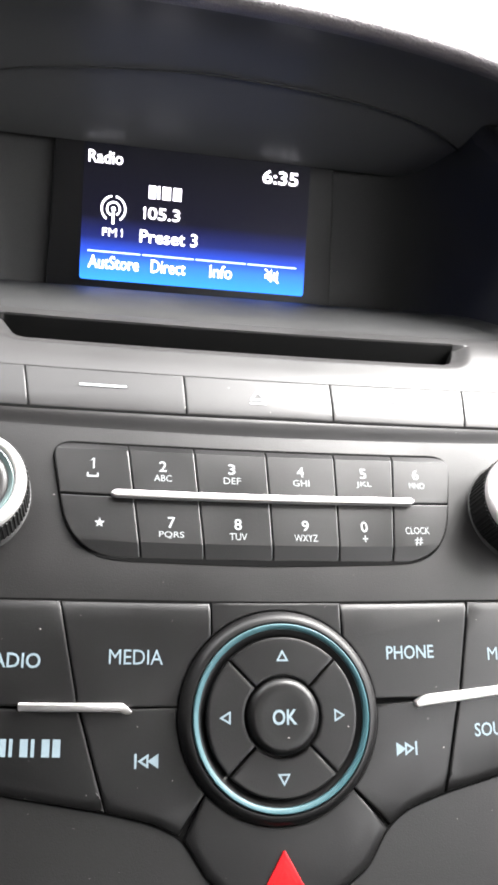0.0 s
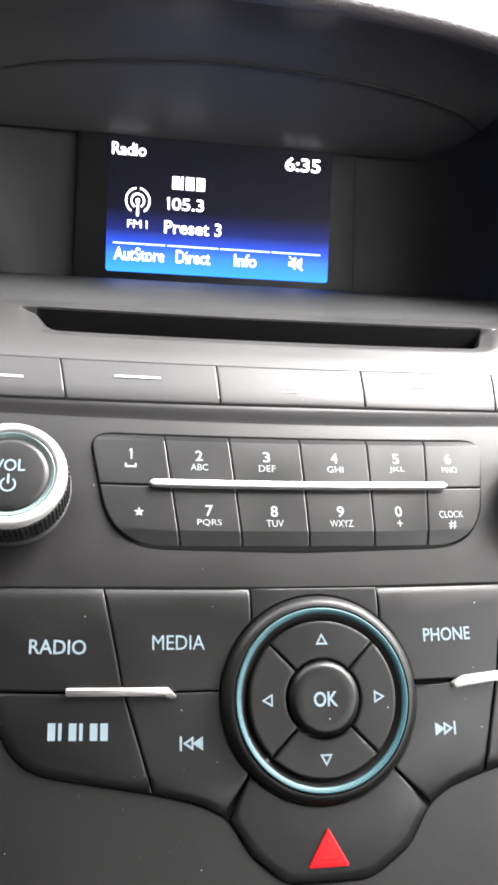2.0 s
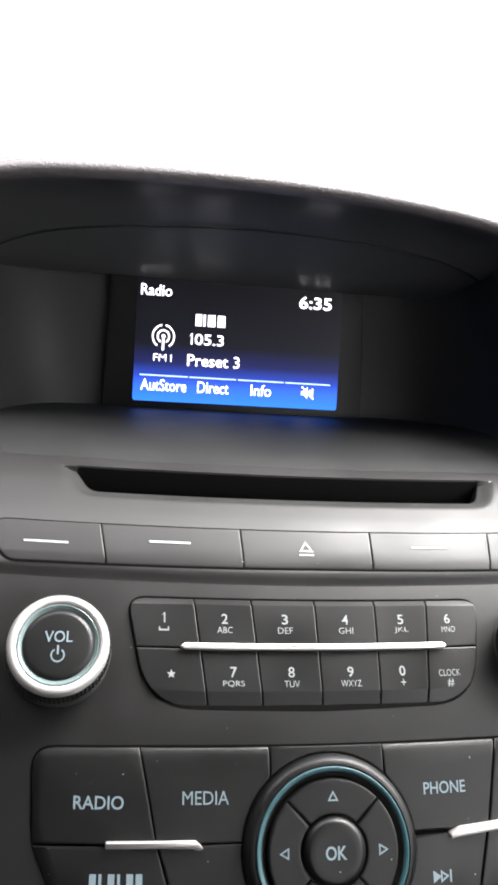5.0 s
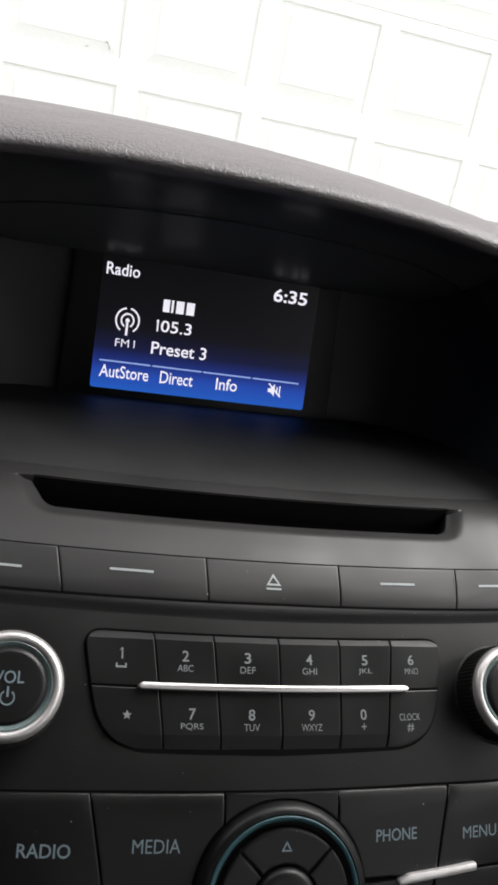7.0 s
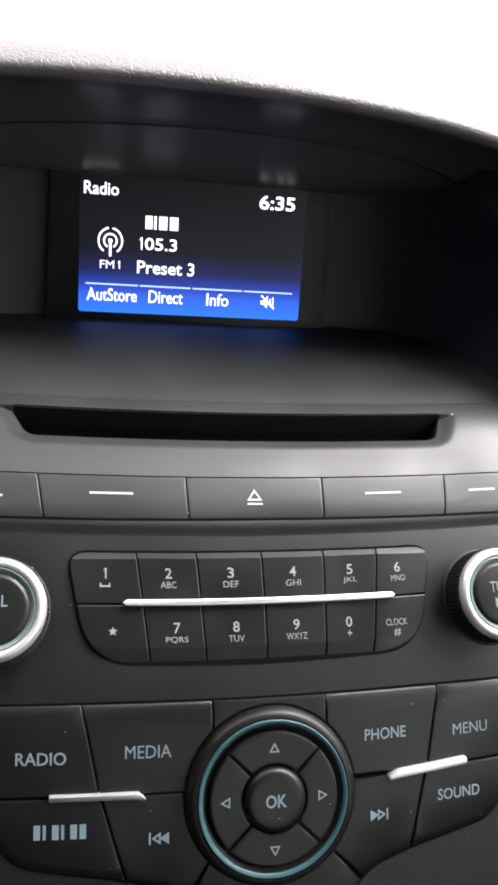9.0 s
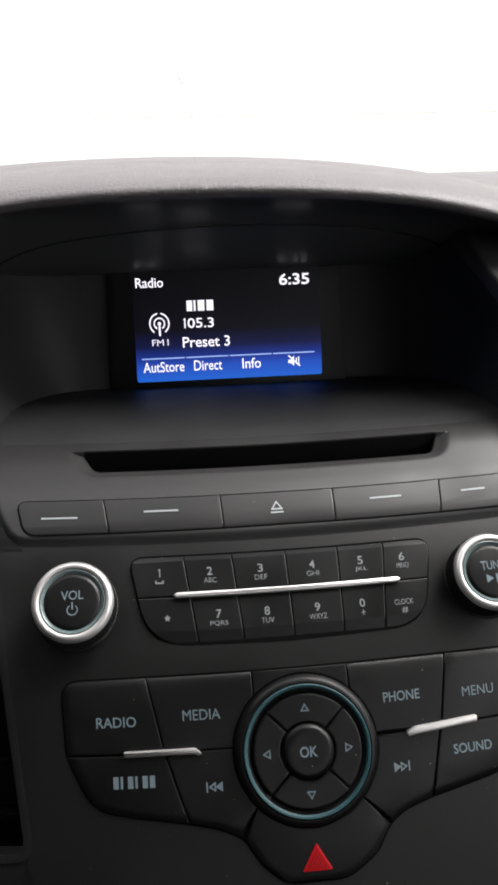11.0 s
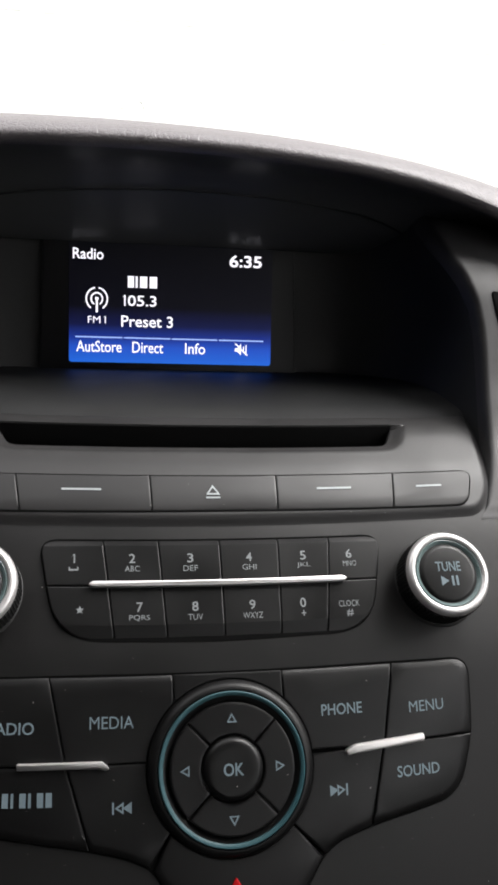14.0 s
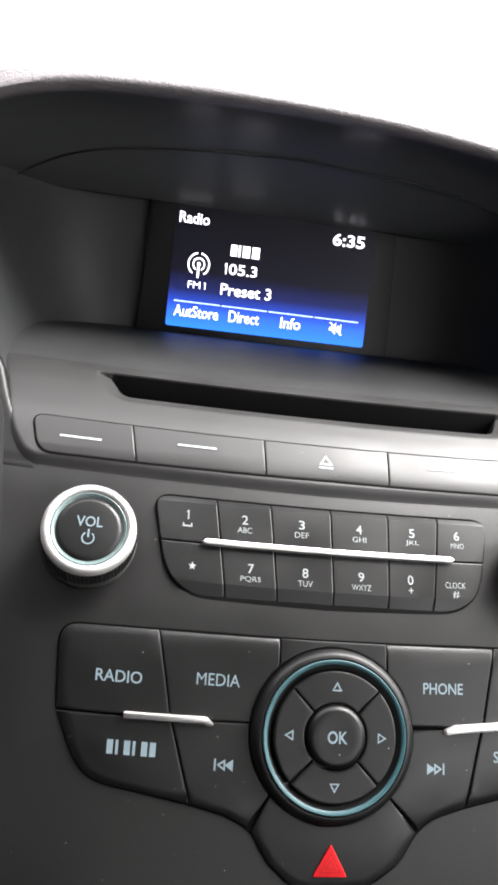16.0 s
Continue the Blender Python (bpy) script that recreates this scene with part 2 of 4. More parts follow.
def slab(pts, h0, h1, bev=0.5, place=surf, bm=None, crown=False, fold=None, chamfer=None):
    """A solid on the face: straight sides, a rounded rim, and a top that may swell.
    chamfer: (outline, width, drop), a slope along that outline of a whole group of keys."""
    bm = bm or bmesh.new()
    pts = inset(dense(list(pts), 5.0), 0.0)
    if fold:
        # a crease across the top, beyond which the key falls away
        vf, slope = fold
        cut = []
        for a, b in zip(pts, pts[1:] + pts[:1]):
            cut.append(a)
            if (a[1] - vf) * (b[1] - vf) < 0:
                k = (vf - a[1]) / (b[1] - a[1])
                cut.append((a[0] + k * (b[0] - a[0]), vf))
        pts = cut
        base = place
        place = lambda x, v, h: base(x, v, h - (max(0, (v - vf) * slope) if h > 0 else 0))
    rings = [(pts, h0), (pts, h1 - bev), (inset(pts, 0.3 * bev), h1 - 0.3 * bev), (inset(pts, bev), h1)]
    if crown:
        rings.append((inset(pts, bev + 0.35), h1))
    if chamfer:
        outline, width, drop = chamfer
        depth = lambda x, v: float(-sdf(np.array([x]), np.array([v]), outline)[0])
        level = place
        place = lambda x, v, h: level(x, v, h - (drop * max(0.0, 1 - depth(x, v) / width) if h > 0 else 0))
        inner = []
        for x, v in inset(pts, bev + 0.4):
            for _ in range(3):
                d = depth(x, v)
                if d < width:
                    gx, gv = depth(x + .05, v) - depth(x - .05, v), depth(x, v + .05) - depth(x, v - .05)
                    g = max(math.hypot(gx, gv), 1e-6)
                    x, v = x + gx / g * (width - d), v + gv / g * (width - d)
            inner.append((x, v))
        rings = rings[:4] + [(inner, h1)]
    vs = [[bm.verts.new(place(x, v, h)) for x, v in ring] for ring, h in rings]
    n = len(pts)
    for a, b in zip(vs, vs[1:]):
        for i in range(n):
            bm.faces.new((a[i - 1], a[i], b[i], b[i - 1]))
    on = [i for i in range(n) if fold and abs(pts[i][1] - fold[0]) < 1e-6]
    if len(on) == 2:
        bm.faces.new(vs[-1][on[0]:on[1] + 1])
        bm.faces.new(vs[-1][on[1]:] + vs[-1][:on[0] + 1])
    else:
        bm.faces.new(vs[-1])
    bm.faces.new(list(reversed(vs[0])))
    return bm


def circle(cx, cv, r, n=64, a0=0.0, a1=360.0):
    k = n if a1 - a0 >= 360 else n + 1
    return [(cx + r * math.cos(radians(a0 + (a1 - a0) * i / n)), cv + r * math.sin(radians(a0 + (a1 - a0) * i / n))) for i in range(k)]


def lathe(cx, cv, rings, n=72, place=surf, cap=True):
    """Rings of (radius, height) about one point of the face, joined."""
    bm = bmesh.new()
    vs = []
    c = np.array(place(cx, cv, 0))
    o = np.array(place(cx, cv, 1)) - c
    ex = np.array((0.001, 0, 0))
    ev = np.cross(o, ex) * 1000
    ev = ev if ev[2] > 0 else -ev
    for r, h in rings:
        vs.append([bm.verts.new(c + o * h + ex * r * math.cos(2 * math.pi * i / n) + ev * r * math.sin(2 * math.pi * i / n)) for i in range(n)])
    for a, b in zip(vs, vs[1:]):
        for i in range(n):
            bm.faces.new((a[i - 1], a[i], b[i], b[i - 1]))
    if cap:
        bm.faces.new(vs[-1])
    return bm


def flat(cx, cv, hh):
    """A flat place standing on the face at (cx, cv), hh out: for what is printed on knobs and dials."""
    c = np.array(surf(cx, cv, 0))
    o = np.array(surf(cx, cv, 1)) - c
    ex = np.array((0.001, 0, 0))
    ev = np.cross(o, ex) * 1000
    ev = ev if ev[2] > 0 else -ev
    return lambda x, v, h=0.0: c + ex * (x - cx) + ev * (v - cv) + o * (hh + h)


def letters(text, x0, x1, v0, v1, h=0.05, place=surf, bold=0.0, spacing=1.0):
    """The text as a thin mesh that fills the box x0 to x1, v0 to v1 of the face."""
    cu = bpy.data.curves.new("text", "FONT")
    cu.body, cu.offset, cu.space_character, cu.resolution_u = text, bold, spacing, 3
    ob = new("text", cu)
    me = bpy.data.meshes.new_from_object(ob.evaluated_get(bpy.context.evaluated_depsgraph_get()))
    bm = bmesh.new()
    bm.from_mesh(me)
    bpy.data.objects.remove(ob)
    bpy.data.curves.remove(cu)
    bpy.data.meshes.remove(me)
    xs, ys = [p.co.x for p in bm.verts], [p.co.y for p in bm.verts]
    ax, bx, ay, by = min(xs), max(xs), min(ys), max(ys)
    for p in bm.verts:
        p.co = place(x0 + (p.co.x - ax) / (bx - ax) * (x1 - x0), v0 + (p.co.y - ay) / (by - ay) * (v1 - v0), h)
    return bm


def shapes(polys, h=0.05, place=surf):
    bm = bmesh.new()
    for pts in polys:
        bm.faces.new([bm.verts.new(place(x, v, h)) for x, v in pts])
    return bm


def one(x0, x1, v0, v1, w):
    """A figure one with its flag, as two polygons."""
    return [box(x1 - w, x1, v0, v1), [(x0, v1 - .30 * (v1 - v0)), (x1 - w, v1 - .16 * (v1 - v0)), (x1 - w, v1), (x1 - .9 * w, v1)]]


def star(cx, cv, r):
    """A five-pointed star, as five kites."""
    q = [(cx + k * math.cos(math.radians(90 + 36 * i)), cv + k * math.sin(math.radians(90 + 36 * i))) for i in range(10) for k in ((r, .42 * r)[i % 2],)]
    return [[(cx, cv), q[i - 1], q[i], q[(i + 1) % 10]] for i in range(0, 10, 2)]


def box(x0, x1, v0, v1):
    return [(x0, v0), (x1, v0), (x1, v1), (x0, v1)]


def sdf(px, pv, poly):
    """Distance from points to a polygon, negative inside."""
    a = np.array(poly)
    b = np.roll(a, -1, axis=0)
    d2 = np.full(px.shape, 1e9)
    ins = np.zeros(px.shape, bool)
    for (ax, av), (bx, bv) in zip(a, b):
        ex, ev = bx - ax, bv - av
        t = np.clip(((px - ax) * ex + (pv - av) * ev) / (ex * ex + ev * ev + 1e-12), 0, 1)
        d2 = np.minimum(d2, (px - ax - t * ex) ** 2 + (pv - av - t * ev) ** 2)
        cross = (av > pv) != (bv > pv)
        ins ^= cross & (px < ax + (pv - av) / (ev if abs(ev) > 1e-12 else 1e-12) * ex)
    return np.where(ins, -1, 1) * np.sqrt(d2)


def step(d, w):
    """1 well inside (d negative), 0 outside, rounded over the width w."""
    t = np.clip(0.5 - d / w, 0, 1)
    return t * t * (3 - 2 * t)


def relief(xs, vs, height, keep=None, place=surf):
    """A sheet over the face with a height for each node."""
    X, V = np.meshgrid(xs, vs)
    Hh = height(X, V)
    ok = np.ones(X.shape, bool) if keep is None else keep(X, V)
    co = np.stack(place(X, V, Hh), -1)
    bm = bmesh.new()
    grid = {}
    for j in range(len(vs)):
        for i in range(len(xs)):
            if ok[j, i]:
                grid[j, i] = bm.verts.new(co[j, i])
    for j in range(len(vs) - 1):
        for i in range(len(xs) - 1):
            q = [grid.get(k) for k in ((j, i), (j, i + 1), (j + 1, i + 1), (j + 1, i))]
            if all(q):
                bm.faces.new(q)
    return bm


def loft(rows):
    """A sheet through rows of points."""
    bm = bmesh.new()
    vs = [[bm.verts.new(p) for p in row] for row in rows]
    for a, b in zip(vs, vs[1:]):
        for i in range(len(a) - 1):
            bm.faces.new((a[i], a[i + 1], b[i + 1], b[i]))
    return bm


def tube(pts, r, n=6):
    bm = bmesh.new()
    rings = []
    for i, p in enumerate(pts):
        t = (Vector(pts[min(i + 1, len(pts) - 1)]) - Vector(pts[max(i - 1, 0)])).normalized()
        a = t.orthogonal().normalized()
        b = t.cross(a)
        rings.append([bm.verts.new(Vector(p) + a * r * math.cos(6.2832 * k / n) + b * r * math.sin(6.2832 * k / n)) for k in range(n)])
    for ra, rb in zip(rings, rings[1:]):
        for k in range(n):
            bm.faces.new((ra[k - 1], ra[k], rb[k], rb[k - 1]))
    return bm


def block(x0, x1, y0, y1, z0, z1, bev=0.0):
    bm = bmesh.new()
    bmesh.ops.create_cube(bm, size=1)
    for v in bm.verts:
        v.co = ((x0 + x1) / 2 + v.co.x * (x1 - x0), (y0 + y1) / 2 + v.co.y * (y1 - y0), (z0 + z1) / 2 + v.co.z * (z1 - z0))
    if bev:
        bmesh.ops.bevel(bm, geom=bm.edges, offset=bev, segments=2, affect="EDGES", profile=0.5)
    return bm


# ---- outside: ground, house wall, garage door ----
GROUND = -0.071
DOOR_Y, COL, SEC = 3.63, 0.5365, 0.457
tagged(part("ground", relief(np.linspace(-60, 60, 25), np.linspace(-60, 60, 25), lambda a, b: 0 * a, place=lambda a, b, c: (a, b, c + GROUND)), M_GROUND), "pale concrete driveway in front of the house", "ground", kind="structure")
DX0 = 0.197 - 0.043 - 4 * COL
DX1 = DX0 + 9 * COL
for nm, dims in (("wall_left_of_garage", (DX0 - 4.0, DX0, DOOR_Y - 0.06, DOOR_Y + 0.2, GROUND, 3.4)), ("wall_right_of_garage", (DX1, DX1 + 4.0, DOOR_Y - 0.06, DOOR_Y + 0.2, GROUND, 3.4)), ("wall_above_garage", (DX0, DX1, DOOR_Y - 0.06, DOOR_Y + 0.2, GROUND + 5 * SEC, 3.4))):
    tagged(part(nm, block(*dims), M_WALL, smooth=False), "pale rendered house wall around the garage door", "wall", kind="structure")

garage = thing("garage_door", "white closed sectional garage door with raised panels", "garage door", at=(0, DOOR_Y, GROUND))


def door_panel():
    """One raised field: a groove all round, a slope, and the flat middle."""
    w, hgt = COL - 0.0855, 0.359
    bm = bmesh.new()
    rings = []
    for d, depth in ((0, 0.0), (0.004, 0.0065), (0.010, 0.0065), (0.048, 0.0015), (0.052, 0.0)):
        rings.append([bm.verts.new((x, depth, z)) for x, z in ((d, d), (w - d, d), (w - d, hgt - d), (d, hgt - d))])
    for a, b in zip(rings, rings[1:]):
        for i in range(4):
            bm.faces.new((a[i - 1], a[i], b[i], b[i - 1]))
    bm.faces.new(rings[-1])
    return bm


panel_mesh = None
for r in range(5):
    z0 = GROUND + 0.004 + r * SEC
    bm = bmesh.new()
    zp = z0 + 0.043
    xs = [DX0]
    for c in range(9):
        xs += [DX0 + 0.04275 + c * COL, DX0 + COL - 0.04275 + c * COL]
    xs.append(DX1)
    zs = [z0, zp, zp + 0.359, z0 + SEC - 0.003]
    vs = {(i, j): bm.verts.new((x, DOOR_Y, z)) for i, x in enumerate(xs) for j, z in enumerate(zs)}
    for i in range(len(xs) - 1):
        for j in range(3):
            if not (j == 1 and i % 2 == 1):
                bm.faces.new((vs[i, j], vs[i + 1, j], vs[i + 1, j + 1], vs[i, j + 1]))
    lo = [bm.verts.new((x, DOOR_Y + 0.014, z0)) for x in xs]
    hi = [bm.verts.new((x, DOOR_Y + 0.014, z0 + SEC - 0.003)) for x in xs]
    for i in range(len(xs) - 1):
        bm.faces.new((vs[i, 0], vs[i + 1, 0], lo[i + 1], lo[i]))
        bm.faces.new((vs[i, 3], vs[i + 1, 3], hi[i + 1], hi[i]))
        bm.faces.new((lo[i], lo[i + 1], hi[i + 1], hi[i]))
    section = part("section", bm, M_DOOR, garage, smooth=False)
    for c in range(9):
        if panel_mesh is None:
            p = part("panel", door_panel(), M_DOOR, section, smooth=False)
            panel_mesh = p.data
        else:
            p = new("panel", panel_mesh)
            p.parent = section
        p.location = (DX0 + 0.04275 + c * COL, DOOR_Y, zp)

for marks in ([(-0.030, 1.366), (-0.024, 1.370), (-0.019, 1.367)], [(0.046, 1.402), (0.056, 1.397), (0.063, 1.385), (0.065, 1.372)]):
    part("scuff", tube([(x, DOOR_Y - 0.0004, z) for x, z in marks], 0.0016, 5), M_GROUND, garage, "dark scuff mark")

# ---- the car's shell round the camera, unseen; its openings shape the light ----
tagged(part("floor", block(-0.61, 0.63, -1.6, 0.9, 0.22, 0.26), M_CABIN, smooth=False), "dark carpeted car floor", "floor", kind="structure")
roof = loft([[(x, y, 1.50 + 0.05 * (1 - (x / 0.7) ** 2) - 0.03 * abs(y + 0.6) + dz) for x in np.linspace(-0.60, 0.62, 11)] for y, dz in ((0.18, -0.03), (0.10, 0), (-0.4, 0), (-1.0, 0), (-1.6, -0.05))])
tagged(part("ceiling", roof, M_LINER), "light grey cloth car headliner", "ceiling", kind="structure")
tagged(part("wall_back", block(-0.61, 0.63, -1.64, -1.6, 0.26, 1.18), M_CABIN, smooth=False), "dark trimmed rear of the cabin below the rear window", "wall", kind="structure")
# added panel, out of view: keeps rear light off the stack's lower left
tagged(part("wall_back_blocker", block(-0.61, -0.08, -1.64, -1.6, 1.18, 1.50), M_CABIN, smooth=False), "dark unseen panel added to block light from the rear left", "wall", kind="structure")
for s, nm in ((-1, "wall_driver_side"), (1, "wall_passenger_side")):
    x = -0.58 if s < 0 else 0.60
    tagged(part(nm, block(x - 0.03, x + 0.03, -1.6, 0.9, 0.26, 1.02 if s < 0 else 1.08), M_CABIN, smooth=False), "dark trimmed car door below the window", "wall", kind="structure")
    # added walls where side windows would be, to hold back light from there
    tagged(part("wall_driver_blocker" if s < 0 else "wall_passenger_blocker", block(x - 0.03, x + 0.03, -1.6, 0.90 if s < 0 else -1.25, 1.02 if s < 0 else 1.08, 1.47), M_CABIN, smooth=False), "dark unseen wall added to block light from the side windows", "wall", kind="structure")
    tagged(part("trim", tube([(x - s * 0.10, 0.18, 1.45), (x - s * 0.04, 0.55, 1.28), (x, 1.05, 1.08)], 0.035, 10), M_LINER), "light grey windscreen pillar trim", "trim", kind="structure")

# ---- dashboard: hood over the display, top, recess ----
dash = thing("dashboard", "dark grained car dashboard with a hooded display recess", "dashboard", at=(0, 0.4, 0.75))
HX = -30.0


def lip(x):
    """Height of the hood's front edge at x millimetres."""
    u = (x - HX) / 1000
    return max(1.1208 - 0.45 * u * u - 13 * u ** 4 - 3 * max(0, -(x + 100) / 1000) ** 2, 1.066)


def hood_rows(section):
    return [[(x / 1000, y, z) for y, z in section(x)] for x in np.linspace(-215, 195, 83)]


def top_section(x):
    e = lip(x)
    c = (x + 50) / 1000
    crest = max(1.1325 - 0.33 * c * c - 3 * c ** 4, e + .002)
    out = [(.3530, e - .0040), (.3501, e - .0037), (.3479, e - .0028), (.3466, e - .0015), (.3462, e - .0001), (.3467, e + .0012), (.3480, e + .0023)]
    for y, k in ((.351, .32), (.355, .42), (.361, .52), (.370, .63), (.38, .71), (.40, .81), (.42, .88), (.45, .95), (.48, .99), (.50, 1.0)):
        out.append((y, e + (crest - e) * k))
    for y, w in ((.55, .12), (.62, .35), (.70, .65), (.80, .9), (.95, 1.0)):
        out.append((y, crest * (1 - w) + 1.100 * w))
    return out


def under_section(x):
    e = lip(x)
    b = min(1.0730, e - .012)
    out = []
    for t in np.linspace(0, 1, 12):
        y = .3530 + (.436 - .3530) * t
        z = (e - .0040) * (1 - t) + b * t + 0.010 * math.sin(math.pi * t) * (1 - t)
        out.append((y, z))
    return out


part("hood", loft(hood_rows(top_section)), M_GRAIN, dash, "grained dark grey hood over the display")
part("hood_lining", loft(hood_rows(under_section)), M_LINING, dash, "smooth black lining under the hood")
# the moulded seam that runs along the lining
seam_pts = []
for x in np.linspace(-150, 128, 60):
    u = (x + 12) / 140
    t = min(0.97, 0.46 + 0.10 * u * u + 0.40 * u ** 6 + 0.10 * max(0, -u))
    e, b = lip(x), min(1.0730, lip(x) - .012)
    seam_pts.append((x / 1000, .3530 + .0830 * t - .0006, (e - .0040) * (1 - t) + b * t + 0.010 * math.sin(math.pi * t) * (1 - t) - .0006))
part("seam", tube(seam_pts, 0.0005), M_HOOD_IN, dash)
dt = []
for y, z in ((.375, 1.03), (.385, 1.055), (.40, 1.068), (.42, 1.074), (.50, 1.078), (.65, 1.088), (.80, 1.0985), (.90, 1.103), (.93, 1.100), (.96, 1.06)):
    dt.append([(x, max(y, .455 if -.23 < x < .21 else 0) + (0.10 * max(0, abs(x) - .25)), max(z, 1.076) if -.23 < x < .21 else z) for x in np.linspace(-0.56, 0.58, 58)])
part("dash_top", loft(dt), M_GRAIN, dash, "grained dark grey top of the dashboard")

# back wall of the recess, its sides and the shelf in front of the display
def back_y(z):
    return .421 + (z - 1.009) * .24


shelf = []
for t in np.linspace(0, 1, 14):
    y = .3275 + (.428 - .3275) * t
    shelf.append([(x, y + 0.5 * x * x * (1 - t), (1.0098 if t == 0 else 1.0118) + .0035 * math.sin(math.pi * t) - .0035 * t + .030 * max(0, abs(x + .011) - .108) ** 1.2) for x in np.linspace(-.148, .128, 47)])
part("shelf", loft(shelf), M_HOOD_IN, dash, "smooth black shelf below the display")

# the uprights either side of the recess, that turn in under the hood
def edge_right(v):
    u = v + 62
    return 98.5 + 0.079 * u + 0.00098 * u * u


def edge_left(v):
    return -(114.5 + 0.13 * (v - 11))


RIM_Z = (.970, .980, .988, .996, 1.004, 1.012, 1.022, 1.032, 1.042, 1.052, 1.062, 1.068, 1.073, 1.078, 1.083, 1.090)
RIM_X = (98, 103, 111, 114.3, 116.7, 118.3, 119.2, 120.0, 120.2, 119.8, 118.0, 116.0, 114.0, 111.5, 109, 106)
VENT_Z = (.990, .9957, 1.005, 1.010, 1.0143, 1.018, 1.020)
VENT_X = (122.5, 124.5, 129.6, 133.5, 139, 152, 215)
rims = {}
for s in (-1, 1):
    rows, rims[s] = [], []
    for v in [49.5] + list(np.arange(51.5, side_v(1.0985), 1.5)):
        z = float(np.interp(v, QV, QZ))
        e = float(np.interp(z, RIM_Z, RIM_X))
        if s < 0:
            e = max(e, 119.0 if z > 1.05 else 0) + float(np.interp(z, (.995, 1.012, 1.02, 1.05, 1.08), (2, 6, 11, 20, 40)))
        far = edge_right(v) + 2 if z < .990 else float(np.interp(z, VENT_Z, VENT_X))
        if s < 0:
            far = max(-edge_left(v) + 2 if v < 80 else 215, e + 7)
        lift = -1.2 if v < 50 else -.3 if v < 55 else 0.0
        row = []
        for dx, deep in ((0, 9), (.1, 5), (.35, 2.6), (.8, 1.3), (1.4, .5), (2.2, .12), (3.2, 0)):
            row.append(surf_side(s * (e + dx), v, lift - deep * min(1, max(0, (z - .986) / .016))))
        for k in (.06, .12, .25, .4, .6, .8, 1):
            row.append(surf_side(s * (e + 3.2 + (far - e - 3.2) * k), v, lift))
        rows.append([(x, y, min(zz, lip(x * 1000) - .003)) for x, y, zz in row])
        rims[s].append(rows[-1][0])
    # right upright coloured paler for light from its window; left keeps the fascia colour
    part("upright", loft(rows), M_FASCIA_LIT if s > 0 else M_FASCIA, dash, "satin dark trim beside the display recess")
# one bowl of a wall: from the rim of one upright round behind the display to the other
bowl = []
for z in np.linspace(.994, 1.100, 27):
    row = []
    for s, x0 in ((-1, -.086), (1, .066)):
        rim = np.array(rims[s])
        xr, yr = float(np.interp(z, rim[:, 2], rim[:, 0])), float(np.interp(z, rim[:, 2], rim[:, 1]))
        yb = back_y(min(z, 1.076)) + .006
        arc_pts = [(x0 + (xr - x0) * math.sin(a) ** .8, yb - (yb - yr) * (1 - math.cos(a) ** .8), z) for a in np.linspace(0, math.pi / 2, 16)]
        arc_pts.append((xr + s * .003, yr - .0015, z))
        arc_pts = [(x, y, min(z, lip(x * 1000) - .0045)) for x, y, z in arc_pts]
        row += arc_pts[::-1] if s < 0 else arc_pts
    bowl.append(row)
part("recess_wall", loft(bowl), M_HOOD_IN, dash, "black curved wall of the display recess")

# ---- the centre stack ----
stack = thing("audio_control_panel", "dark car audio panel with keypad, dial and knobs", "control panel", at=(0, 0.25, 0.9))
DC = (0.2, -30.6)
KEYPAD = rpoly([(-65.5, 47.3), (-58.5, 11.6), (-2, 10.6), (54.5, 11.6), (61.5, 47.3)], [7, 15, 0, 15, 7], 8)
CLUSTER = rpoly([(-93, -1.0), (-50, -.2), (50, -.2), (90, -1.0), (88.6, -27), (82, -47), (48.4, -53.3), (36.4, -56.8), (30.6, -61), (24.5, -70.5), (13, -78), (-11, -78), (-20, -70.5), (-26, -61), (-33.5, -57.3), (-46, -54.3), (-82, -48.5), (-91.5, -28)], [7, 0, 0, 7, 4, 9, 8, 5, 3, 3, 5, 5, 3, 3, 5, 8, 9, 4], 5)
ROW = rpoly([(-112, 72.6), (-108, 57.2), (0, 57.9), (101, 57.2), (106, 72.6)], [5, 5, 0, 5, 5], 6)
PLATE = rpoly([(-134, 114), (-122, 64), (-114, 52.2), (0, 51.6), (107, 52.2), (114.5, 62), (121.5, 114)], [0, 12, 12, 0, 12, 12, 0], 6)
SLOT_TOP = 102.0
SLOT_OUT = rpoly([(-99.0, 118.0), (-86, 84.4), (80, 84.4), (92.5, 118.0)], [8, 10, 10, 8], 6)
SLOT_IN = rpoly([(-85, 101.9), (-79.5, 90.6), (73.5, 90.6), (78.5, 101.9)], [1, 4, 4, 1], 5)


part("fascia", relief(np.arange(-128, 142.1, 1.0), np.arange(-150, 56.1, 1.0), lambda X, V: 0.0 * X, lambda X, V: (X < edge_right(V) + 3) & (X > edge_left(V) - 3) & (sdf(X, V, PLATE) > -5)), M_FASCIA, stack, "satin dark plastic fascia")

for x0, x1 in ((-200, -100), (94, 200)):
    part("lower_panel", relief(np.arange(x0, x1 + .1, 2.0), np.arange(-200, -58.9, 2.0), lambda X, V: 0 * X - 0.4), M_FASCIA, stack, "satin dark plastic below the vent")


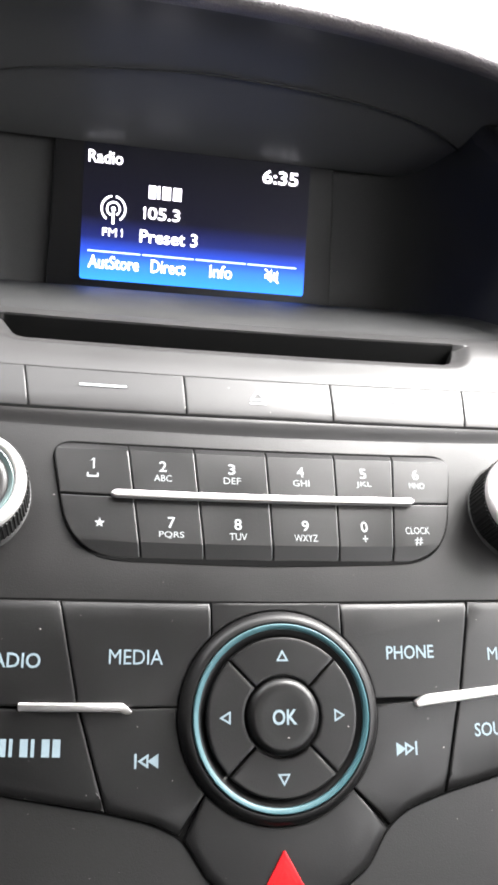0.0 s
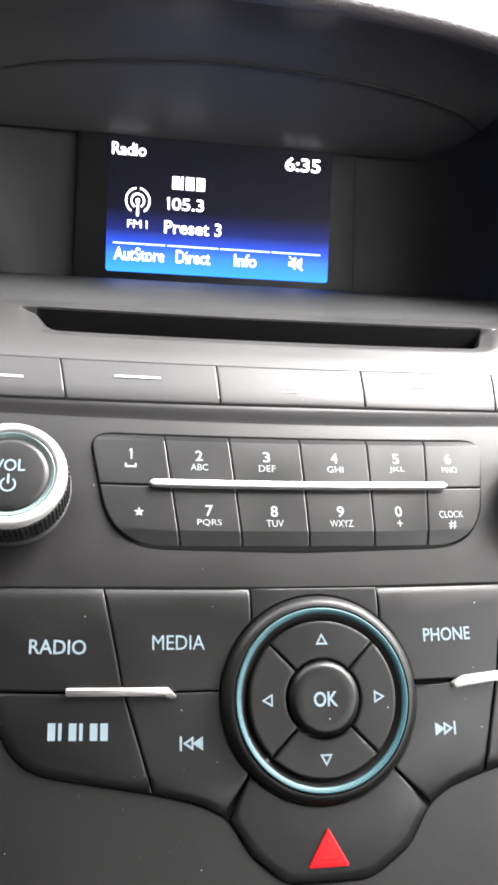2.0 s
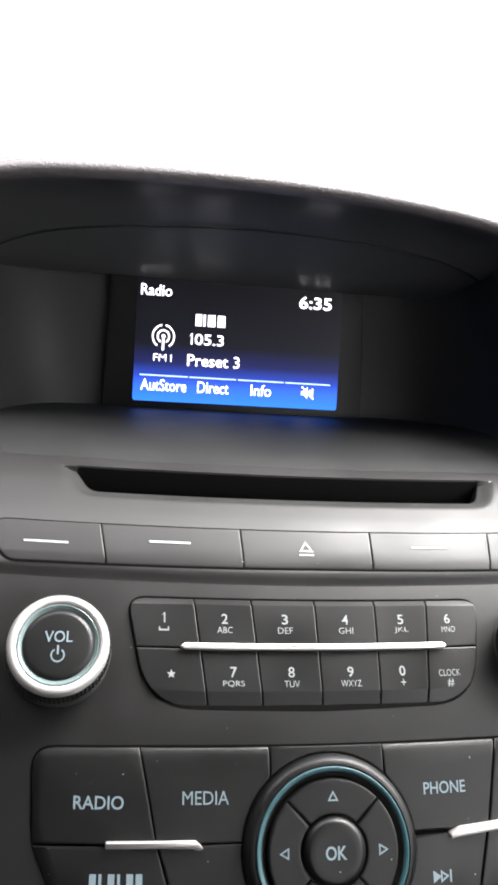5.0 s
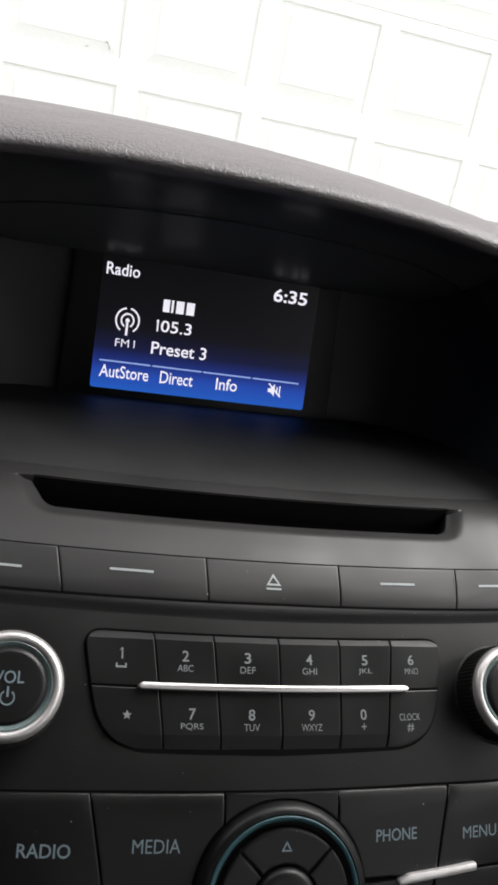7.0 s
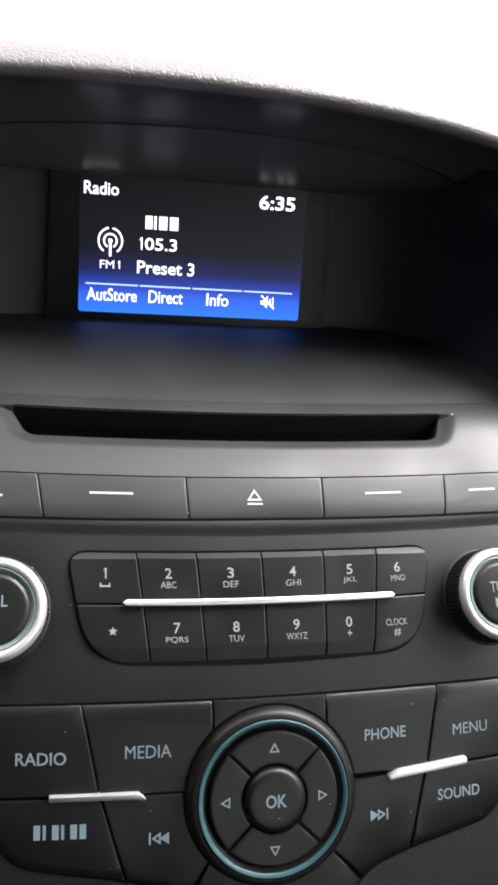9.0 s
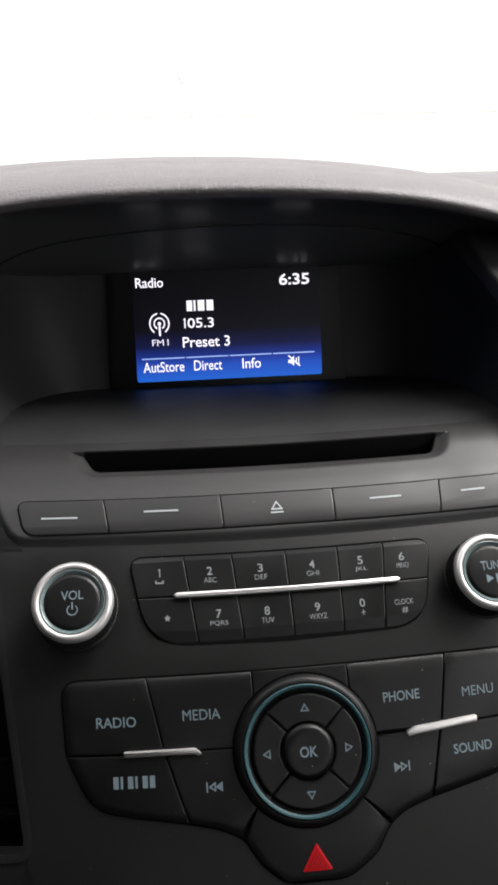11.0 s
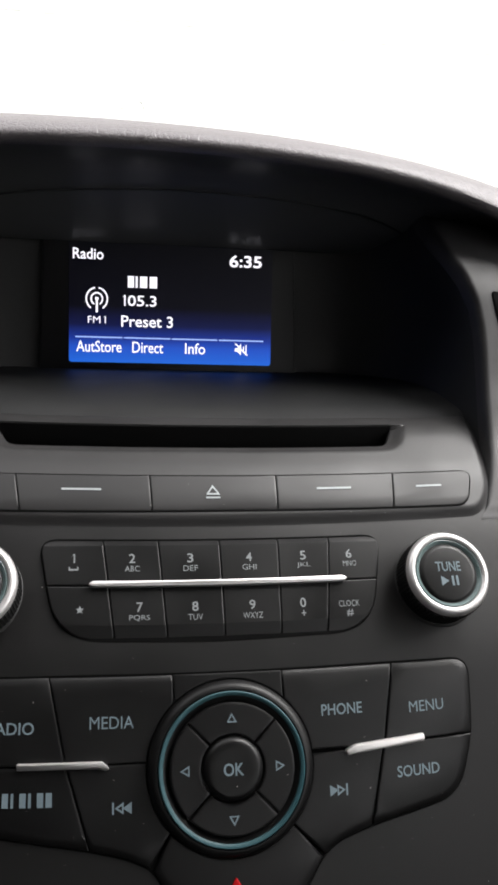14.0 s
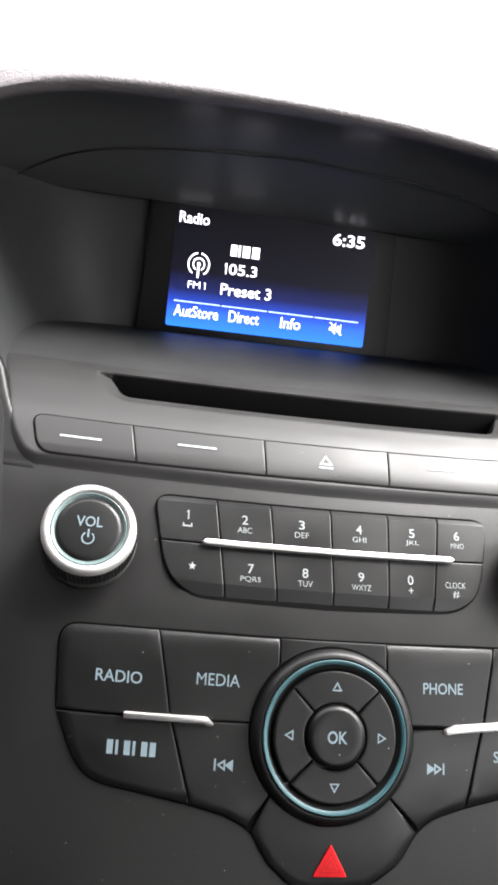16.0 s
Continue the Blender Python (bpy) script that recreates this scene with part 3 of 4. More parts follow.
def plate_base(X, V):
    hh = 2.9 * step(sdf(X, V, inset(PLATE, 2.5)), 5.2) - 0.3
    # the dished surround of the slot, at its sides and below it
    t = np.clip(-sdf(X, V, SLOT_OUT) / 8.0, 0, 1)
    ends = np.clip((np.abs(X + 3) - 74) / 5, 0, 1)
    return hh - 2.6 * t * t * (3 - 2 * t) * (ends * (V < SLOT_TOP) + (1 - ends) * np.clip((SLOT_TOP - V) / 5.0, 0, 1))


def plate_height(X, V):
    return plate_base(X, V) - 15.0 * step(sdf(X, V, SLOT_IN), 0.9)


part("faceplate", relief(np.arange(-136, 122.1, 0.6), np.arange(51.0, 113.6, 0.5), plate_height, lambda X, V: (sdf(X, V, PLATE) < 0.6) & (sdf(X, V, SLOT_IN) > -0.45)), M_PLATE, stack, "charcoal upper plate around a disc slot")
part("disc_slot", relief(np.arange(-90, 86, 0.6), np.arange(86, 104.1, 0.5), lambda X, V: plate_base(X, V) - 0.5 - 13.0 * step(sdf(X, V, SLOT_IN) + 0.7, 1.6), lambda X, V: sdf(X, V, SLOT_IN) < 1.2), M_SLOT, stack, "dark empty disc slot")

# dark joints round and between the groups of keys
for well, h0 in ((KEYPAD, 0), (CLUSTER, 0), (ROW, 2.6)):
    xs_, vs_ = [p[0] for p in well], [p[1] for p in well]
    bm = relief(np.arange(min(xs_), max(xs_) + 2, 2.0), np.arange(min(vs_), max(vs_) + 2, 2.0), lambda X, V: 0 * X + h0 + 0.14, lambda X, V: sdf(X, V, well) < -0.5)
    pts = dense(inset(well, 0.0))
    ring = [[bm.verts.new(surf(x, v, h)) for x, v in inset(pts, d)] for d, h in ((-0.45, h0 - .5), (-0.4, h0 + .16), (4.0, h0 + .16))]
    for a, b in zip(ring, ring[1:]):
        for k in range(len(a)):
            bm.faces.new((a[k - 1], a[k], b[k], b[k - 1]))
    part("joint", bm, M_GAP, stack)
# function keys above the keypad
seps = [(-75.2, -72.8), (-25.8, -25.2), (22.8, 22.2), (71.0, 68.8)]
edges = [(-200, -200)] + seps + [(200, 200)]
for i in range(5):
    (lt, lb), (rt, rb) = edges[i], edges[i + 1]
    cell = clip(inset(ROW, 0.0), (lt, 72.6), (lb, 57.2)) if i > 0 else inset(ROW, 0.0)
    cell = clip(cell, (rb, 57.2), (rt, 72.6)) if i < 4 else cell
    key = part("function_key", slab(inset(cell, 0.14), 1.0, 3.3, 0.4, crown=True, fold=(60.4, -0.20)), M_ROWKEY, stack, "charcoal key with a pale printed dash" if i != 2 else "charcoal eject key")
    if i == 2:
        part("eject_mark", shapes([box(-4.9, 0.5, 62.8, 63.5), [(-4.9, 64.3), (0.5, 64.3), (-0.6, 65.0), (-3.8, 65.0)], [(-4.9, 64.3), (-3.8, 65.0), (-2.2, 67.2), (-2.2, 68.3)], [(0.5, 64.3), (-2.2, 68.3), (-2.2, 67.2), (-0.6, 65.0)]], 3.36), M_MARKKEY, key)
    else:
        c = (-93.5, -51, 0, 45.5, 85.5)[i]
        w = (15, 14.4, 0, 14, 11)[i]
        part("dash_mark", shapes([box(c - w / 2, c + w / 2, (64.2, 66.0, 0, 66.0, 65.8)[i], (65.0, 66.8, 0, 66.8, 66.6)[i])], 3.36), M_MARKKEY, key)

# keypad
kseps = [(-43, -38.6), (-23.2, -20.4), (-.8, -.2), (21.2, 20.0), (41, 37.0)]
kedges = [(-200, -200)] + kseps + [(200, 200)]
LEG = [("1", "_"), ("2", "ABC"), ("3", "DEF"), ("4", "GHI"), ("5", "JKL"), ("6", "MNO"), ("*", ""), ("7", "PQRS"), ("8", "TUV"), ("9", "WXYZ"), ("0", "+"), ("#", "CLOCK")]
for row in range(2):
    for i in range(6):
        (lt, lb), (rt, rb) = kedges[i], kedges[i + 1]
        cell = inset(KEYPAD, 0.0)
        cell = clip(cell, (lt, 47.3), (lb, 11)) if i > 0 else cell
        cell = clip(cell, (rb, 11), (rt, 47.3)) if i < 5 else cell
        cell = clip(cell, (-100, 30.2), (100, 30.2)) if row == 0 else clip(cell, (100, 30.0), (-100, 30.0))
        key = part("keypad_key", slab(inset(cell, 0.10), -1, 1.4, 0.42, crown=True, fold=(44.8, 0.55) if row == 0 else (16.2, -0.30)), M_KEY, stack, sharp=13)
        main, sub = LEG[row * 6 + i]
        xs_ = [p[0] for p in cell]
        cx = (-53, -32.5, -11.7, 9.8, 30.2, 48.0)[i] if row == 0 else (-50.5, -30.0, -10.5, 10, 28.6, 46.0)[i]
        if main == "*":
            part("legend", shapes(star(cx, 21.6, 1.55), 1.46), M_MARKW, key)
        elif main == "#":
            part("legend", letters("CLOCK", cx - 4.0, cx + 4.0, 20.2, 22.4, 1.46), M_MARKW, key)
            part("legend", letters("#", cx - 1.3, cx + 1.3, 16.6, 19.2, 1.46), M_MARKW, key)
        else:
            vb = 38.2 if row == 0 else 20.6
            figure = shapes(one(cx - .8, cx + .45, vb + .1, vb + 3.5, .5), 1.46) if main == "1" else letters(main, cx - 1.1, cx + 1.1, vb + .1, vb + 3.5, 1.46, bold=.012)
            part("legend", figure, M_MARKW, key)
            if sub == "_":
                part("legend", shapes([box(cx - 1.7, cx + 1.7, vb - 2.6, vb - 2.0), box(cx - 1.7, cx - 1.2, vb - 2.0, vb - 1.2), box(cx + 1.2, cx + 1.7, vb - 2.0, vb - 1.2)], 1.46), M_MARKW, key)
            else:
                w = {1: 0.9, 3: 2.6, 4: 3.6}[len(sub)]
                part("legend", letters(sub, cx - w, cx + w, vb - 3.0, vb - 0.9, 1.46), M_MARKW, key)
part("trim_bar", slab(rpoly([(-47.8, 30.3), (-46.4, 31.6), (44.2, 31.6), (46.0, 30.6), (44.8, 29.4), (-46.6, 29.4)], 0.6, 3), 0, 3.4, 0.75), M_SILVER, stack, "slim satin silver bar")

# the lower cluster
def arc(a0, a1, r=28.2, n=14):
    return circle(DC[0], DC[1], r, n, a0, a1) if a1 > a0 else list(reversed(circle(DC[0], DC[1], r, n, a1, a0)))


CELLS = {
    "radio": rpoly([(-93, -1.2), (-60.2, -.6), (-54.4, -28.2), (-91.5, -28.2)], [7, 0, 0, 0]),
    "media": [(-60.0, -.6), (-19, -.4)] + arc(132.5, 174.8) + [(-54.2, -28.2)],
    "blank": [(-18.8, -.4), (18.8, -.4)] + arc(48.2, 131.8),
    "phone": [(19, -.4), (59.4, -.6), (54.6, -27.4)] + arc(7.0, 47.5),
    "menu": rpoly([(59.8, -.6), (90, -1.2), (88.6, -26.8), (55.0, -27.2)], [0, 7, 0, 0]),
    "sound": rpoly([(54.6, -27.6), (88.4, -27.2), (82, -47), (48.6, -53.1)], [0, 0, 9, 0]),
    "next": [(54.2, -27.8), (48.2, -53.2), (37.0, -56.6), (31.4, -60.2)] + arc(-43, 4),
    "bar_name": rpoly([(-91.4, -28.8), (-54.2, -28.8), (-46.3, -54.1), (-82, -48.5)], [0, 0, 0, 9]),
    "previous": [(-53.8, -28.8)] + arc(175.2, 223) + [(-27.0, -60.2), (-33.8, -57.0), (-45.9, -54.2)],
    "hazard": arc(223.8, 316.2) + [(30.4, -61), (24.3, -70.3), (13, -77.7), (-11, -77.7), (-19.8, -70.3), (-25.8, -61)],
}
HTOP = 1.4
keys = {}
for nm, cell in CELLS.items():
    edge = {} if nm == "blank" else {"fold": (-2.9, 0.42)} if nm in ("media", "phone") else {"chamfer": (CLUSTER, 3.0, 0.7)}
    keys[nm] = part("hazard_button" if nm == "hazard" else "menu_key", slab(inset(cell, 0.06), -1, HTOP, 0.42, crown=True, **edge), M_KEY, stack, "dark hazard key with a red triangle" if nm == "hazard" else "")
for nm, word, bx in (("radio", "RADIO", (-80, -64.2, -19.0, -14.2)), ("media", "MEDIA", (-46.9, -31.8, -17.6, -12.8)), ("phone", "PHONE", (32.1, 47.5, -17.0, -12.3)), ("menu", "MENU", (64.6, 78.4, -18.4, -13.8)), ("sound", "SOUND", (58.4, 74.9, -39.4, -34.8))):
    part("legend", letters(word, bx[0] + .3, bx[1] - .3, bx[2] + .5, bx[3] - .4, HTOP + .06, bold=0 if "M" in word else .012), M_MARK, keys[nm])
# a satellite service's name, as bars
part("legend", shapes([box(-74.0 + 2.75 * k, -74.0 + 2.75 * k + (0.9 if k in (1, 3) else 2.0), -40.6, -36.2) for k in range(6)], HTOP + .06), M_MARK, keys["bar_name"])


def skip(cx, cv, s):
    """A filled arrowhead, an outlined one over it, and the bar they point at."""
    w, h2 = 2.9, 1.85
    x = [cx + s * q for q in (-3.2, -3.2 + w, -0.6, -0.6 + w)]
    A, B, C = (x[2], cv + h2), (x[3], cv), (x[2], cv - h2)
    g = ((A[0] + B[0] + C[0]) / 3, cv)
    a, b, c = [(g[0] + (p[0] - g[0]) * .45, g[1] + (p[1] - g[1]) * .45) for p in (A, B, C)]
    bar = sorted((cx + s * 2.5, cx + s * 3.1))
    return [[(x[0], cv + h2), (x[1], cv), (x[0], cv - h2)], [A, B, b, a], [B, C, c, b], [C, A, a, c], box(*bar, cv - h2, cv + h2)]


part("legend", shapes(skip(-36.0, -41.6, -1), HTOP + .06), M_MARK, keys["previous"])
part("legend", shapes(skip(37.2, -40.8, 1), HTOP + .06), M_MARK, keys["next"])
tri = [(-5.0, -74.0), (6.6, -74.0), (0.9, -64.2)]
part("triangle", slab(rpoly(tri, 0.8, 4), HTOP - .5, HTOP + .5, 0.25), M_RED, keys["hazard"], "red warning triangle")


def tri_ring(k0, k1):
    c = Vector((0.83, -70.7))
    a, b = [c + (Vector(p) - c) * k0 for p in tri], [c + (Vector(p) - c) * k1 for p in tri]
    return [[a[i], a[(i + 1) % 3], b[(i + 1) % 3], b[i]] for i in range(3)]


part("triangle_lines", shapes(tri_ring(0.62, 0.54) + tri_ring(0.32, 0.24), HTOP + .55), M_REDDARK, keys["hazard"])
part("trim_bar", slab(rpoly([(-69.6, -27.2), (-42.4, -27.0), (-40.0, -29.2), (-40.6, -30.0), (-42.0, -29.9), (-43.6, -29.2), (-69.6, -29.4)], 0.5, 3), 0, 3.2, 0.4, fold=(-27.9, -0.6)), M_SILVER, stack, "slim satin silver bar")
part("trim_bar", slab(rpoly([(69.4, -25.0), (43.5, -26.5), (40.0, -28.4), (40.5, -30.0), (43.8, -29.5), (69.6, -27.7)], 1.1, 4), 0, 3.2, 0.8), M_SILVER, stack, "slim satin silver bar")

# the dial
dial = part("dial", lathe(*DC, [(28.0, -3), (28.0, 1.8), (27.6, 3.4), (26.8, 4.6), (25.9, 5.2), (25.0, 5.3), (24.5, 4.6), (22.9, 4.4), (21.2, 3.4), (20.6, 2.6), (10, 2.4)]), M_KEY, stack, "round black direction dial with a teal ring")
part("teal_ring", lathe(*DC, [(24.6, 3.4), (24.5, 5.3), (24.2, 5.6), (23.4, 5.5), (23.0, 5.1), (22.9, 3.4)], 96, cap=False), M_TEAL, dial, "thin teal light ring")
for k in range(4):
    a = 45 + 90 * k
    outer = circle(*DC, 20.9, 18, a + 0.7, a + 89.3)
    inner = list(reversed(circle(*DC, 10.6, 12, a + 1.4, a + 88.6)))
    pl = flat(*DC, 0)
    pad = part("direction_key", slab(outer + inner, 2.5, 5.8, 0.6, place=pl, crown=True), M_KEY, dial)
    mid = math.radians(a + 45)
    d, e = np.array((math.cos(mid), math.sin(mid))), np.array((-math.sin(mid), math.cos(mid)))
    c = np.array(DC) + d * 15.8
    A, B, C = c + d * 1.7, c - d * 1.4 + e * 1.75, c - d * 1.4 - e * 1.75
    g = (A + B + C) / 3
    a2, b2, c2 = [g + (p - g) * 0.55 for p in (A, B, C)]
    part("arrow_mark", shapes([(A, B, b2, a2), (B, C, c2, b2), (C, A, a2, c2)], 5.86, pl), M_MARK, pad)
ok = part("ok_button", lathe(*DC, [(10.1, 2.5), (10.0, 5.9), (9.7, 6.8), (9.0, 7.5), (8.0, 7.8), (6, 7.7), (0.01, 7.6)]), M_KEY, dial)
part("legend", letters("OK", -3.2, 3.6, -32.6, -28.6, 0.1, flat(*DC, 7.76), bold=0.02), M_MARK, ok)

# the two knobs
def knob(cx, cv, word, mark):
    kb = part(word + "_knob", lathe(cx, cv, [(17.2, -1), (17.0, .5), (16.4, 1.0), (15.9, 1.2), (15.9, 11.4), (15.2, 12.4), (10, 12.2)]), M_RUBBER, stack, "ribbed black rotary knob with a silver rim")
    ribs = bmesh.new()
    fl = flat(cx, cv, 0)
    for k in range(72):
        a = 2 * math.pi * k / 72
        quad = [(cx + r * math.cos(a + da), cv + r * math.sin(a + da)) for r, da in ((15.7, -.022), (16.3, -.014), (16.3, .014), (15.7, .022))]
        slab(quad, 1.4, 11.0, 0.12, fl, ribs)
    part("ribbing", ribs, M_RUBBER, kb, smooth=False)
    part("rim", lathe(cx, cv, [(15.9, 10.6), (15.8, 11.8), (15.4, 12.8), (14.7, 13.5), (13.9, 13.8), (13.2, 13.6), (12.7, 13.1), (12.5, 12.0)], 96, cap=False), M_SILVER, kb, "bright satin silver rim")
    part("teal_ring", lathe(cx, cv, [(12.55, 11.6), (12.5, 13.0), (12.2, 13.1), (11.5, 12.6), (11.0, 12.2), (10.8, 11.6)], 96, cap=False), M_TEALPALE, kb)
    cap = part("cap", lathe(cx, cv, [(10.9, 11.2), (10.7, 12.5), (10.1, 13.0), (9.2, 13.2), (0.01, 13.0)]), M_KEY, kb)
    fl = flat(cx, cv, 13.2)
    w = 4.3 if word == "volume" else 4.8
    part("legend", letters("VOL" if word == "volume" else "TUNE", cx - w, cx + w, cv + 0.5, cv + 4.1, 0.12, fl, bold=.01), M_MARK, cap)
    part("legend", shapes(mark, 0.12, fl), M_MARK, cap)


kx, kv = -86.5, 27.5
ringq = [[(kx + r * math.cos(a), kv - 3.4 + r * math.sin(a)) for r, a in ((1.7, t), (2.2, t), (2.2, t + .36), (1.7, t + .36))] for t in np.arange(2.1, 7.2, .34)]
knob(kx, kv, "volume", ringq + [box(kx - .3, kx + .3, kv - 3.2, kv - .3)])
kx, kv = 82.0, 27.5
knob(kx, kv, "tuning", [[(kx - 3.4, kv - 1.2), (kx - .4, kv - 3.0), (kx - 3.4, kv - 4.8)], box(kx + .6, kx + 1.5, kv - 4.8, kv - 1.2), box(kx + 2.3, kx + 3.2, kv - 4.8, kv - 1.2)])

# ---- the display ----
screen = thing("display_screen", "lit blue and black car radio display", "display", at=(-0.0095, 0.42, 1.005))


def onscr(x, z, d=0.0):
    """Millimetres across and up (from the world's origin) on the display's leaning face, d millimetres out of it."""
    zz = (z + 1.2 + 0.03 * max(0, z - 1013)) / 1000
    return x / 1000, back_y(zz) - d * 0.000972, zz + d * 0.000233


def slab_scr(pts, d0, d1, bev=0.3):
    return slab(pts, d0, d1, bev, onscr)


bez = rpoly([(-78, 1005), (58, 1005), (55.5, 1074.5), (-76, 1074.5)], [1, 1, 4, 4])
part("bezel", slab_scr(bez, -7, -0.4, 0.8), M_BLACK, screen, "smooth black display surround")
part("lcd", shapes([rpoly([(-63, 1011.6), (43.8, 1011.6), (43.8, 1071.3), (-63, 1071.3)], 1.5)], 0.0, onscr), M_LCD, screen, "lit display, black fading to blue")
TXT = 0.25
for word, bx, bold in (("Radio", (-61, -45.4, 1061.6, 1066.9), .012), ("6:35", (20.5, 38.0, 1060.5, 1066.6), .02), ("05.3", (-32.9, -17.9, 1039.6, 1044.9), .012), ("Preset 3", (-36.2, -9.2, 1029.3, 1035.0), .012), ("FM", (-53.4, -46.9, 1030.8, 1034.2), .0), ("AutStore", (-59.3, -36.0, 1016.6, 1022.2), .008), ("Direct", (-30.4, -14.2, 1016.6, 1022.2), .008), ("Info", (-2.6, 8.2, 1016.6, 1022.2), .008)):
    part("text", letters(word, *bx, TXT, onscr, bold=bold), M_TEXT, screen)
part("text", shapes(one(-35.6, -34.0, 1039.6, 1044.9, .75), TXT, onscr), M_TEXT, screen)
part("text", shapes(one(-45.3, -44.2, 1030.8, 1034.2, .5), TXT, onscr), M_TEXT, screen)
# the station's name, as bars
for x, w in ((-32.9, 3.2), (-28.9, 1.1), (-26.6, 3.8), (-21.6, 3.9)):
    part("name_bar", shapes([box(x, x + w, 1048.6, 1054.2)], TXT, onscr), M_TEXT, screen)
for k in range(4):
    part("rule", shapes([box(-59.8 + 25.1 * k, -59.8 + 25.1 * k + 24.2, 1023.6, 1024.3)], TXT, onscr), M_LINE, screen)
# aerial sign
cxa, cza = -48.8, 1042.6
aer = []
for r0, r1, a0, a1 in ((5.0, 5.8, 100, 236), (5.0, 5.8, -56, 80), (2.5, 3.3, -60, 240)):
    for a in np.arange(a0, a1 - 1, 8.0):
        aer.append([(cxa + r * math.cos(radians(q)), cza + r * math.sin(radians(q))) for r, q in ((r0, a), (r1, a), (r1, a + 8), (r0, a + 8))])
aer.append(box(cxa - .55, cxa + .55, 1036.0, 1041.6))
aer.append(circle(cxa, cza, 1.0, 14))
part("aerial_sign", shapes(aer, TXT, onscr), M_TEXT, screen)
part("speaker_sign", shapes([[(24.2, 1020.2), (25.6, 1020.2), (27.6, 1022.6), (27.6, 1016.6), (25.6, 1018.4), (24.2, 1018.4)], box(28.6, 29.2, 1017.8, 1021.2), box(30.0, 30.6, 1017.2, 1021.8), [(24.0, 1022.4), (24.8, 1022.6), (31.4, 1016.8), (30.6, 1016.4)]], TXT, onscr), M_TEXT, screen)

# ---- air vents ----
def tall_vent(s):
    xe = edge_right if s > 0 else edge_left
    top, bot = (93, -63) if s > 0 else (80, -66)
    if s > 0:
        inner = [(xe(v), v) for v in np.linspace(58, bot, 9)] + [(xe(bot) + 62, bot), (168, side_v(1.018)), (152, side_v(1.018))] + [(x, side_v(z)) for x, z in zip(VENT_X[4:0:-1], VENT_Z[4:0:-1])]
        radii = [0] * 8 + [9, 9, 9, 4] + [0] * 4
    else:
        inner, radii = [(xe(top), top), (xe(bot), bot), (xe(bot) - 62, bot), (xe(top) - 55, top)], 9
    vent = thing("air_vent", "black slatted air vent beside the audio panel", "air vent", at=surf(sum(p[0] for p in inner) / 4, 10, 0), group="dash air vents")
    outer = dense(rpoly(inner, radii, 6))
    hole = inset(outer, 3.0)
    rise = 1.8 if s > 0 else 0.2
    bm = bmesh.new()
    o, i_ = inset(outer, 0), hole
    n = len(o)
    rings = [[bm.verts.new(surf_side(x, v, h)) for x, v in ring] for ring, h in ((o, -6), (o, 0.55 * rise), (inset(o, 0.8), rise), (inset(o, 2.2), rise), (i_, 0.4 * rise), (i_, -30))]
    for a, b in zip(rings, rings[1:]):
        for k in range(n):
            bm.faces.new((a[k - 1], a[k], b[k], b[k - 1]))
    bm.faces.new(rings[-1])
    part("frame", bm, M_BLACK, vent)
    for k in range(7):
        v = bot + 14 + k * 20
        xa, xb = sorted((xe(v) + s * 3, xe(v) + s * 55))
        part("slat", slab(rpoly([(xa, v - 1.2), (xb, v - 1.2), (xb, v + 1.2), (xa, v + 1.2)], .6, 2), -24, -10, 0.5, surf_side), M_GAP, vent)


tall_vent(1)
tall_vent(-1)

# small vent up beside the recess, with a ribbed thumb wheel
mini = thing("air_vent", "small black vent with a ribbed thumb wheel", "air vent", at=(.15, .33, 1.045), group="dash air vents")


def side(x, z, d=0.0):
    zz = z / 1000
    xm = x / 1000
    return xm, float(np.interp(zz, QZ, QY)) + 0.5 * xm * xm - d * 0.00088, zz + d * 0.00047


